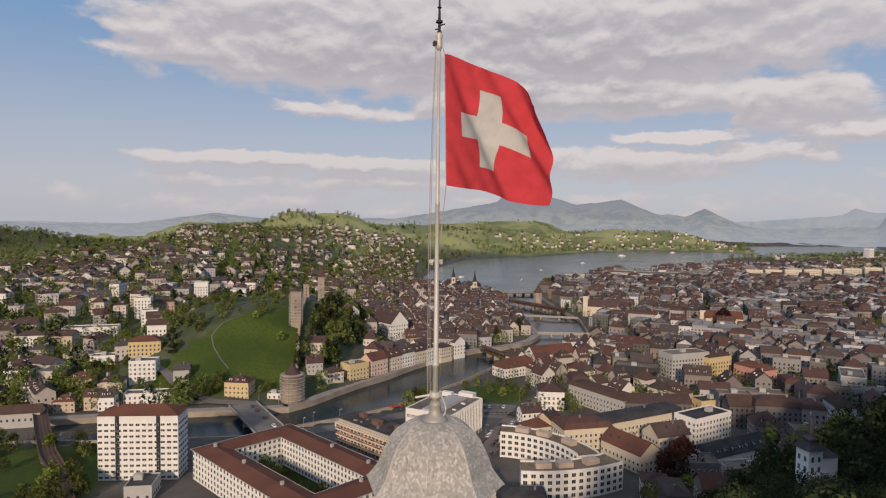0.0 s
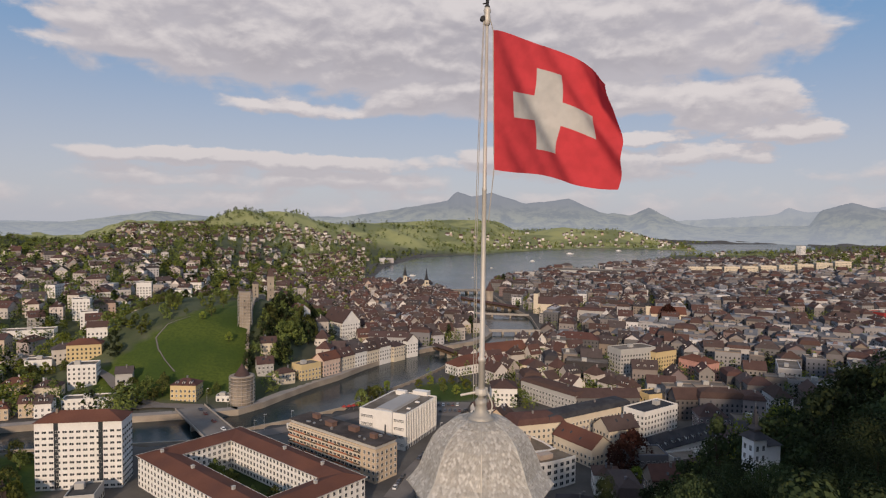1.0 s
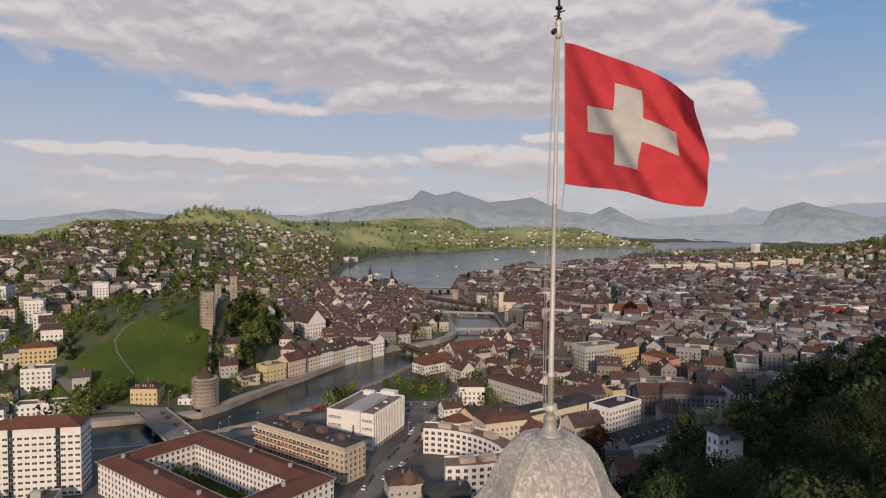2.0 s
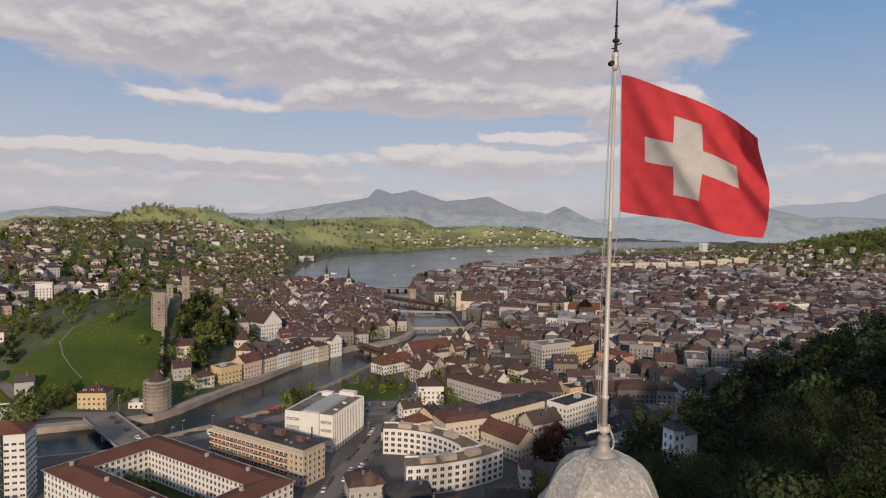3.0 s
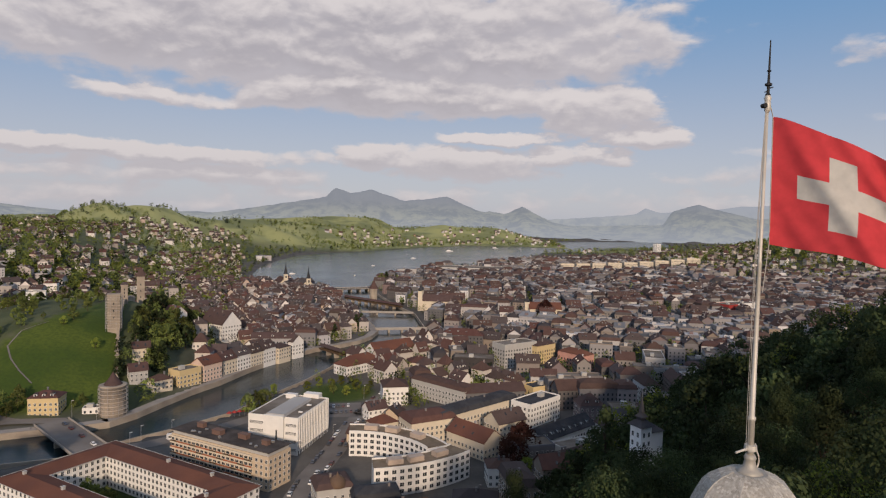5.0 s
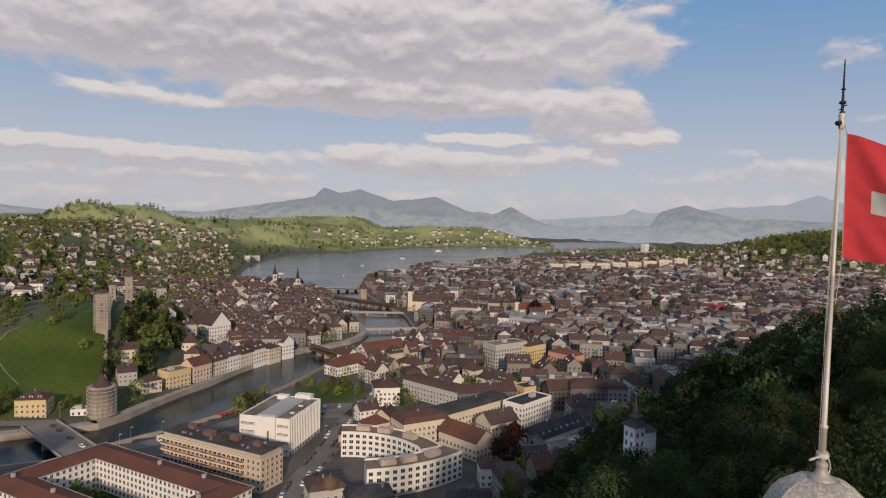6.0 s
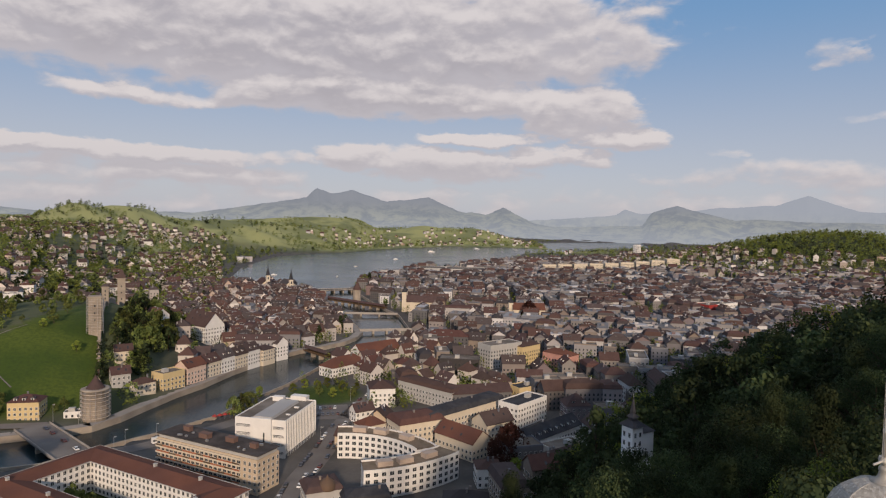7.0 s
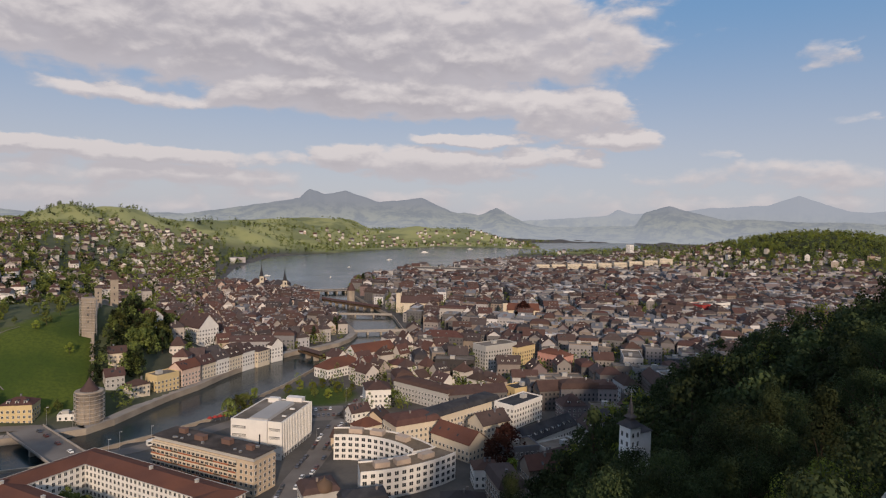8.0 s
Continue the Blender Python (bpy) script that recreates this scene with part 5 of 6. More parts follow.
def rail_bridge():
    line = [(-262, 430), (-245, 396), (-224, 362), (-205, 333), (-183, 301), (-164, 278), (-146, 250)]
    ob = thing("railway_bridge", "curved rust-brown railway bridge on stone piers", "bridge")
    for i, ((ax, ay), (bx, by)) in enumerate(zip(line, line[1:])):
        k = math.hypot(bx - ax, by - ay)
        s = Shape()
        s.m = pose(ax, ay, 0, 0, 0, math.degrees(math.atan2(by - ay, bx - ax)))
        s.box(0, k + 0.6, -3.6, 3.6, 5.4, 7.0)
        for sg in (-3.6, 3.6):
            s.box(0, k + 0.6, sg - 0.12, sg + 0.12, 7.0, 8.0)
        part("span", s, surface("rusty_steel_deck", [(0.13, 0.08, 0.06), (0.10, 0.075, 0.06)], 0.85, amount=0.3), ob)
        for sg in (-1.6, 1.6):
            s = Shape()
            s.m = pose(ax, ay, 0, 0, 0, math.degrees(math.atan2(by - ay, bx - ax)))
            s.box(0, k + 0.4, sg - 0.75, sg - 0.65, 7.0, 7.18)
            s.box(0, k + 0.4, sg + 0.65, sg + 0.75, 7.0, 7.18)
            part("track", s, M["wood"], ob)
        s = Shape()
        s.m = pose(bx, by, 0, 0, 0, math.degrees(math.atan2(by - ay, bx - ax)))
        s.box(-1, 1, -3, 3, -4, 5.4)
        part("pier", s, M["stone"], ob)
        TAKEN.append((bx, by, 8))


rail_bridge()


def water_tower():
    ob = thing("water_tower", "octagonal stone water tower with a pointed roof in the river", "tower", pose(148, 872, 0))
    s = Shape()
    s.lathe([(5.5, -3), (5.5, 19), (6, 19.2), (6, 20)], 8)
    part("wall", s, M["stone"], ob)
    s = Shape()
    s.lathe([(6.6, 20), (3, 26), (0.1, 33)], 8)
    part("roof", s, M["roof"], ob)


water_tower()


def church(x, y, turn, h, label, roofc, two=True, spire="onion"):
    z = ground_at(x, y)
    ob = thing("church", label, "church", pose(x, y, z, 0, 0, turn))
    s = Shape()
    wall_shape(s, 38, 16, 13, gable=7)
    part("nave_wall", s, M["cream"], ob)
    s = Shape()
    roof_shape(s, "gable", 38, 16, 13, 7)
    part("nave_roof", s, roofc, ob)
    for sg in ((-1, 1) if two else (0,)):
        s = Shape()
        s.box(-24, -18.5, sg * 7 - 2.7, sg * 7 + 2.7, -3, h)
        part("tower_wall", s, M["cream"], ob)
        s = Shape()
        prof = [(3.2, h), (3.4, h + 1.2), (2.6, h + 2.8), (1.2, h + 3.8), (1.3, h + 4.8), (0.5, h + 6), (0.05, h + 9)] if spire == "onion" else [(3.4, h), (1.2, h + 9), (0.05, h + 19)]
        s.lathe(prof, 8, cx=-21.2, cy=sg * 7)
        part("spire", s, M["slate"], ob)
        s = Shape()
        s.box(-24.1, -24.0, sg * 7 - 1, sg * 7 + 1, h - 6, h - 2.5)
        part("belfry_opening", s, M["glass"], ob)
    TAKEN.append((x, y, 18))


church(212, 772, -20, 25, "cream twin-towered church with onion caps", M["roof"])
church(322, 690, -15, 20, "small cream church with a red-brown roof", M["roof_red"], two=False)
church(30, 1010, 100, 26, "old town church with a slender spire", M["roof"], two=False, spire="point")
church(62, 985, 100, 22, "old town church with a slender spire", M["roof"], two=False, spire="point")
house(-265, 730, 15, 15, 14, 25, "flat", 0, M["white"], M["flat"], "tall white residential tower among trees", "apartment_tower", category="apartment block", detail="parts")
house(-235, 770, 12, 18, 12, 18, "flat", 0, M["white"], M["flat"], "white residential block among trees", "apartment_tower", category="apartment block", detail="parts")
house(-262, 590, 20, 14, 12, 18, "flat", 0, M["white"], M["flat"], "white balconied residential tower", "apartment_tower", category="apartment block", detail="parts")
house(-300, 560, 14, 44, 14, 9, "flat", 0, M["white"], M["flat"], "long white stepped apartment row", "apartment_row", category="apartment block", detail="parts")
house(600, 690, 12, 60, 22, 14, "flat", 0, M["white"], M["flat"], "long pale school building", "school", category="building", detail="parts")
house(572, 676, 12, 18, 22, 15, "flat", 0, M["red"], M["flat"], "red-fronted hall with a flat roof", "hall", category="building", detail="parts")
house(1279, 1830, 20, 22, 16, 40, "flat", 0, M["white"], M["flat"], "white residential tower by the lake", "apartment_tower", category="apartment block", detail="parts")
for i in range(9):
    house(640 + i * 34, 1245 - i * 8, -14, 30, 16, 20, "flat", 0, M["cream"], M["flat"], "pale office block beyond the railway", "office_block", category="office building", detail="parts", group="railway offices")
house(430, 1270, -22, 150, 60, 13, "flat", 0, M["grey"], M["flat"], "long grey station hall", "station_hall", category="station", detail="parts")


# houses at the foot of the meadow and beside the railway
for x, y, w, d, h, st, wall, roof, lab in (
        (-232, 420, 15, 11, 11, "hip", "yellow", "roof_red", "ochre house with a red-brown hipped roof"), (-211, 418, 15, 11, 9, "hip", "cream", "roof", "cream house with a brown hipped roof"),
        (-197, 434, 17, 12, 13, "flat", "white", "flat", "white flat-roofed apartment house"), (-178, 398, 28, 10, 7, "flat", "white", "flat", "long low white apartment building"),
        (-206, 386, 9, 9, 9, "gable", "tan", "roof", "ochre riverside house with a brown roof"), (-197, 385, 9, 9, 9, "gable", "white", "roof", "white riverside house with a brown roof"),
        (-220, 381, 12, 9, 7, "hip", "tan", "roof_red", "pinkish riverside house with a red roof"), (-283, 436, 16, 11, 12, "hip", "white", "roof", "white apartment house with a dark roof"),
        (-254, 404, 12, 10, 10, "hip", "white", "roof", "white villa with a dark hipped roof")):
    house(x, y, 10, w, d, h, st, 3.4, M[wall], M[roof], lab, dormers=0 if st == "flat" else 2, **dk)
for x, y, w, d, h, st, wall, roof, lab in (
        (-212, 470, 22, 12, 11, "hip", "yellow", "roof_red", "large ochre house with a brown roof"), (-216, 500, 14, 11, 10, "gable", "white", "roof", "white gabled house on the slope"),
        (-246, 476, 17, 11, 9, "flat", "white", "flat", "white flat-roofed house on the slope"), (-169, 428, 10, 9, 7, "gable", "grey", "roof", "small grey house below the meadow"),
        (-331, 526, 22, 12, 11, "hip", "white", "roof", "white apartment house with a dark roof"), (-286, 630, 15, 13, 20, "flat", "white", "flat", "white residential tower on the slope"),
        (-236, 362, 24, 9, 6, "gable", "grey", "roof", "long low riverside shed")):
    house(x, y, 14, w, d, h, st, 3.4, M[wall], M[roof], lab, detail="parts")


def road(name, pts, w, label):
    """A road surface laid over the ground along a line of plan points."""
    s = Shape()
    fine = []
    for (ax, ay), (bx, by) in zip(pts, pts[1:]):
        n = max(1, int(math.hypot(bx - ax, by - ay) / 6))
        fine += [(ax + (bx - ax) * i / n, ay + (by - ay) * i / n) for i in range(n)]
    fine.append(pts[-1])
    vs, fs = [], []
    for i, (x, y) in enumerate(fine):
        (ax, ay), (bx, by) = fine[max(i - 1, 0)], fine[min(i + 1, len(fine) - 1)]
        k = math.hypot(bx - ax, by - ay)
        nx, ny = -(by - ay) / k * w / 2, (bx - ax) / k * w / 2
        z = max(ground_at(x, y), ground_at(x + nx, y + ny), ground_at(x - nx, y - ny)) + 0.12
        vs += [(x - nx, y - ny, z), (x + nx, y + ny, z)]
    s.solid(vs, [(2 * i, 2 * i + 2, 2 * i + 3, 2 * i + 1) for i in range(len(fine) - 1)])
    tagged(new(name, s.mesh(name, M["road"])), label, "road", kind="structure")


road("road_river", [(-240, 388), (-180, 391), (-140, 398), (-112, 398)], 9, "worn grey riverside road")
road("road_hill", [(-122, 396), (-140, 400), (-158, 409), (-171, 421), (-182, 434), (-196, 446)], 7, "worn grey road climbing past the meadow")
road("path_meadow", [(-140, 436), (-150, 447), (-158, 458), (-164, 471), (-161, 487), (-148, 498)], 0.9, "narrow pale footpath over the meadow")
road("road_south", [(-84, 340), (-60, 350), (-30, 366), (-8, 384)], 10, "worn grey road on the south bank")
road("road_town", [(5, 262), (15, 290), (28, 318), (40, 348), (52, 375), (66, 400), (84, 425)], 12, "worn grey town street")
road("road_square", [(36, 372), (40, 400)], 30, "grey parking place by the river park")


def car_kind(rgb, label):
    ob = thing("car", label, "car")
    paint = surface("car_paint", [rgb], 0.35, amount=0.05, spec=0.6)
    s = Shape()
    s.frustum(-2.1, 2.1, -0.85, 0.85, 0.3, -2.15, 2.15, -0.88, 0.88, 0.62)
    s.frustum(-2.15, 2.15, -0.88, 0.88, 0.62, -2.0, 1.95, -0.8, 0.8, 0.9)
    s.frustum(-1.05, 0.9, -0.68, 0.68, 1.38, -0.95, 0.8, -0.62, 0.62, 1.44)
    part("body", s, paint, ob)
    s = Shape()
    s.frustum(-1.6, 1.35, -0.78, 0.78, 0.9, -1.05, 0.9, -0.66, 0.66, 1.38)
    part("glasshouse", s, M["glass"], ob)
    for x in (-1.3, 1.3):
        for y in (-0.8, 0.8):
            s = Shape()
            s.tube((x, y - 0.1, 0.32), (x, y + 0.1, 0.32), 0.32, 0.32, 10)
            part("wheel", s, M["asphalt"], ob)
    return ob


def cars():
    rng = random.Random(12)
    kinds = [car_kind((0.6, 0.6, 0.6), "silver car parked along the street"), car_kind((0.75, 0.75, 0.74), "white car parked along the street"),
             car_kind((0.03, 0.03, 0.035), "black car parked along the street"), car_kind((0.10, 0.03, 0.028), "dark red car parked along the street"), car_kind((0.05, 0.06, 0.09), "dark blue car parked along the street")]
    line = [(8, 268), (15, 290), (28, 318), (40, 348), (52, 375), (66, 400), (84, 425)]
    for (ax, ay), (bx, by) in zip(line, line[1:]):
        k = math.hypot(bx - ax, by - ay)
        tt = math.degrees(math.atan2(by - ay, bx - ax))
        for i in range(int(k / 6)):
            for sg in (-4.6, 4.6, -1.6):
                if rng.random() < (0.75 if abs(sg) > 4 else 0.25):
                    u = (i * 6 + 3) / k
                    x, y = ax + (bx - ax) * u - (by - ay) / k * sg, ay + (by - ay) * u + (bx - ax) / k * sg
                    copy_thing(rng.choice(kinds), pose(x, y, ground_at(x, y) + 0.14, 0, 0, tt + rng.uniform(-2, 2)))
    for i in range(14):
        x, y = 28 + (i % 7) * 3.0, 380 + (i // 7) * 12
        copy_thing(rng.choice(kinds), pose(x, y, ground_at(x, y) + 0.14, 0, 0, 82 + rng.uniform(-3, 3)))
    for u in (0.15, 0.3, 0.55, 0.8):
        copy_thing(rng.choice(kinds), pose(-118 + 34 * u + 3, 394 - 56 * u + 2, 4.0, 0, 0, -58.7))
    for o in kinds:
        for c in (*o.children_recursive, o):
            bpy.data.objects.remove(c)
    bus = thing("bus", "white city bus on the riverside road", "bus", pose(-46, 356.5, ground_at(-46, 356.5) + 0.14, 0, 0, 26))
    s = Shape()
    s.box(-8.5, 8.5, -1.25, 1.25, 0.4, 3.1)
    part("body", s, M["white"], bus)
    s = Shape()
    s.box(-8.3, 8.3, -1.29, 1.29, 1.4, 2.4)
    part("glasshouse", s, M["glass"], bus)
    for x in (-6, 0.5, 6):
        s = Shape()
        s.tube((x, -1.27, 0.5), (x, 1.27, 0.5), 0.5, 0.5, 10)
        part("wheel", s, M["asphalt"], bus)
    stall = thing("market_stall", "red awnings of a riverside stall", "stall", pose(-20, 386, ground_at(-20, 386), 0, 0, 20))
    for i in range(4):
        s = Shape()
        s.m = pose(i * 3.0 - 4.5, 0, 0)
        s.tube((0, 0, 0), (0, 0, 3.0), 0.06, 0.06, 6)
        s.m = None
        part("post", s, M["metal"], stall)
        s = Shape()
        s.lathe([(1.7, 2.6), (0.9, 3.3), (0.05, 3.8)], 8, cx=i * 3.0 - 4.5)
        part("awning", s, M["red"], stall)
    for x, y, h in ((-66, 352, 9), (-52, 358, 9), (-110, 402, 10), (-96, 396, 9), (58, 405, 9), (30, 335, 8), (-70, 345, 8)):
        lamp = thing("street_lamp", "slim grey street lamp post by the road", "street lamp", pose(x, y, ground_at(x, y)), group="street lamps")
        s = Shape()
        s.tube((0, 0, -0.2), (0, 0, h), 0.11, 0.06, 8)
        part("post", s, M["metal"], lamp)
        s = Shape()
        s.box(-0.1, 1.2, -0.12, 0.12, h - 0.05, h + 0.1)
        part("lamp_head", s, M["white"], lamp)


cars()


def boats():
    for x, y, turn, k in ((420, 1750, 20, 1.0), (640, 2120, -10, 1.6), (260, 1500, 40, 0.7), (900, 2350, 15, 1.4), (180, 1260, 70, 0.7), (60, 1300, 10, 0.8)):
        ob = thing("boat", "small white boat on the lake", "boat", pose(x, y, 0, 0, 0, turn), group="boats on the lake")
        s = Shape()
        s.frustum(-7 * k, 6 * k, -1.4 * k, 1.4 * k, -0.5, -7.5 * k, 8.5 * k, -1.9 * k, 1.9 * k, 1.3 * k)
        part("hull", s, M["white"], ob)
        s = Shape()
        s.frustum(-5 * k, 3 * k, -1.3 * k, 1.3 * k, 1.3 * k, -4.6 * k, 2.4 * k, -1.1 * k, 1.1 * k, 3.2 * k)
        part("cabin", s, M["white"], ob)


boats()


def free(x, y, r):
    return all((x - a) ** 2 + (y - b) ** 2 > (r + c) ** 2 for a, b, c in TAKEN)


TAKEN.extend([(14, 314, 9), (6, 322, 9), (24, 324, 7), (33, 303, 15), (46, 314, 13), (58, 306, 12), (52, 286, 12), (38, 445, 15), (24, 440, 12), (22, 250, 9), (60, 262, 12), (84, 282, 8),
              (-38, 582, 13), (-24, 590, 12), (-52, 588, 9), (10, 280, 8), (18, 298, 9), (28, 318, 9), (40, 348, 9), (52, 375, 9), (66, 400, 9), (82, 424, 9), (60, 450, 10), (-125, 392, 12), (-60, 352, 10), (-35, 362, 10), (-143, 420, 7), (-164, 448, 7), (-181, 470, 7), (-120, 398, 8), (41, 390, 24), (20, 415, 20), (55, 415, 22), (95, 350, 6), (0, 400, 22), (-20, 385, 18), (-180, 290, 30), (-150, 300, 20), (-60, 350, 12)])


# ---------------------------------------------------------------- the town at large
def town():
    rng = random.Random(5)
    far = {k: Shape() for k in ("wall", "hillwall", "roof", "flat", "glass", "hut")}
    count = 0
    near_windows = 0
    zones = {"old": (8, lambda x, y: x <= 165 and 390 < y < 1060 and x > -95), "south": (-14, lambda x, y: 0 < x < 1700 and y < 1650), "hill": (12, lambda x, y: x < -40 and 380 < y < 2150), "east": (0, lambda x, y: 150 < x < 1500 and 2350 < y < 3000), "slope": (20, lambda x, y: x > 900 and 900 < y < 2100)}
    cells = {"south": (18.5, 14.5), "old": (12.5, 12.5), "hill": (22, 20), "east": (60, 50), "slope": (27, 25)}
    for zone, (turn, ok) in zones.items():
        c, sn = math.cos(radians(turn)), math.sin(radians(turn))
        cell = cells[zone]
        cand = []
        for i in range(-130, 140):
            for j in range(-10, 190):
                gx, gy = i * cell[0] + (i // 4) * 8, j * cell[1] + (j // 2) * 8
                k = {"south": 2.5, "old": 3, "hill": 9, "east": 25, "slope": 10}[zone]
                gx, gy = gx + rng.uniform(-k, k), gy + rng.uniform(-k, k)
                x, y = gx * c - gy * sn, gx * sn + gy * c
                if zone == "south":      # streets bend from quarter to quarter
                    x, y = x + 22 * math.sin(y / 130), y + 26 * math.sin(x / 170 + 1)
                if ok(x, y) and -0.64 * y - 60 < x < 1.55 * y + 80:
                    cand.append((x, y))
        a = np.array(cand)
        d, w, rho = shore(a[:, 0], a[:, 1]), behind_foot(a[:, 0], a[:, 1]), musegg(a[:, 0], a[:, 1])
        gz = land(a[:, 0], a[:, 1])
        park = np.array([noise.noise(Vector((x / 130, y / 130, 4.2))) for x, y in cand])
        for (x, y), dd, ww, rr, z, pk in zip(cand, d, w, rho, gz, park):
            dist = math.hypot(x, y)
            if dd < (14 if zone != "east" else 30) or ww > -8:
                continue
            if x < -55 and y < 690 and rr < 1.2 and (x > np.interp(y, MEADOW_Y, MEADOW_X) - 14 or rr < 0.7 or rng.random() < 0.35):
                continue
            if zone == "hill" and (rng.random() < (0.22 if x < -185 and y < 1150 else 0.36) + 0.10 * (y > 1150) + 0.12 * (y > 1500) + 0.8 * pk or z > 92):
                continue
            if zone == "hill" and x < -0.40 * y and dist > np.interp(x / y, [-0.7, -0.38], [1000, 1440]) and rng.random() < 0.93:
                continue
            if zone == "south" and (math.hypot((x - 1500) / 1.25, y - 1280) < 500 or pk > 0.42):
                continue
            if zone == "slope" and (z < 6 or z > 60 or rng.random() < 0.3):
                continue
            if zone == "east" and (z > 58 or rng.random() < 0.2):
                continue
            W, D = cell[0] * rng.uniform(0.78, 1.06), cell[1] * rng.uniform(0.7, 0.95)
            if zone in ("hill", "east", "slope"):
                W, D = (rng.uniform(12, 20), rng.uniform(10, 14)) if y < 1000 else (rng.uniform(9, 14), rng.uniform(8, 11))
            if zone == "hill" and rng.random() < 0.10:
                W, D = rng.uniform(18, 28), 12
            big_block = zone == "south" and rng.random() < 0.16
            if big_block:
                W, D = W * rng.uniform(1.4, 2.5), D * rng.uniform(0.95, 1.25)
            if not free(x, y, min(W, D) * 0.5):
                continue
            h = {"south": rng.uniform(9.5, 15), "old": rng.uniform(8, 13), "hill": rng.uniform(8.5, 14.5) if y < 1100 else rng.uniform(6, 9), "east": rng.uniform(6, 9), "slope": rng.uniform(7, 12)}[zone]
            flat = rng.random() < {"south": 0.22 + 0.33 * (dist > 600) + 0.4 * big_block, "old": 0.03, "hill": 0.12, "east": 0.2, "slope": 0.12}[zone]
            style = "flat" if flat else rng.choice(("gable", "gable", "hip", "mansard" if zone == "south" else "hip"))
            rise = rng.uniform(3.4, 5.6) + (1.0 if zone == "old" else 0)
            quarter = 14 * math.sin(x / 160 + y / 210) if zone == "south" else 18 * math.sin(x / 55 + y / 80) if zone == "old" else 0
            tt = turn + quarter + rng.choice((0, 90)) + rng.uniform(-7, 7) * (4 if zone in ("hill", "east", "slope") else 1)
            if big_block:
                TAKEN.append((x, y, D * 0.5))
            if dist < 570 and count < 290:
                count += 1
                fine = dist < 400 and near_windows < 60
                near_windows += fine
                house(x, y, tt, W, D, h, style, rise, M["wall_old"] if zone in ("old", "hill") else None, rng=rng, base=z, group="town houses", dormers=rng.choice((0, 0, 2, 3)) if not flat else 0,
                      detail="windows" if fine else "parts", label="flat-roofed town block with plastered walls" if flat else "plastered town house with a dark %s roof" % {"gable": "gabled", "hip": "hipped", "mansard": "mansard"}[style])
                continue
            m = pose(x, y, z, 0, 0, tt)
            for s in far.values():
                s.m = m
            wall_shape(far["hillwall" if zone in ("hill", "east", "old", "slope") else "wall"], W, D, h, gable=rise if style == "gable" else 0)
            roof_shape(far["flat" if flat else "roof"], style, W, D, h, rise)
            if flat:
                q = rng.uniform(-0.25, 0.25) * W
                far["hut"].box(q - 2, q + 2, -1.6, 1.6, h, h + 2.2)
            else:
                q = rng.uniform(-0.3, 0.3) * W
                chimney(far["hut"], q, D * 0.12, h + rise * 0.75, 1.0, 1.6)
                if dist < 1150:
                    sg = 1 if (m.to_3x3().transposed() @ Vector((-x, -y, 0))).y > 0 else -1
                    for o in (-0.3, -0.1, 0.1, 0.3)[rng.choice((0, 1)):rng.choice((2, 3, 4))]:
                        yy = sg * D * 0.3
                        far["hut"].box(o * W - 0.8, o * W + 0.8, min(yy, yy - sg * 2), max(yy, yy - sg * 2), h + rise * 0.2, h + rise * 0.4 + 1.2)
                        far["glass"].box(o * W - 0.5, o * W + 0.5, min(yy, yy + sg * 0.06), max(yy, yy + sg * 0.06), h + rise * 0.4 - 0.2, h + rise * 0.4 + 0.9)
            e = m.to_3x3().transposed() @ Vector((-x, -y, 0)).normalized()
            if dist < 1200:
                window_quads(far["glass"], W, D, h, e, 0.9, 3.0, 3.0)
    for k, s in far.items():
        s.m = None
        mat = {"wall": M["wall_far"], "hillwall": M["wall_hill"], "roof": M["roof_far"], "flat": M["flat_far"], "glass": M["glass"], "hut": M["wall_far"]}[k]
        tagged(new("distant_house_" + {"wall": "walls", "hillwall": "hill_walls", "roof": "tile_roofs", "flat": "flat_roofs", "glass": "windows", "hut": "chimneys"}[k], s.mesh("far_" + k, mat)),
               "many distant town houses with pale walls and dark roofs", "houses", kind="stuff")


town()


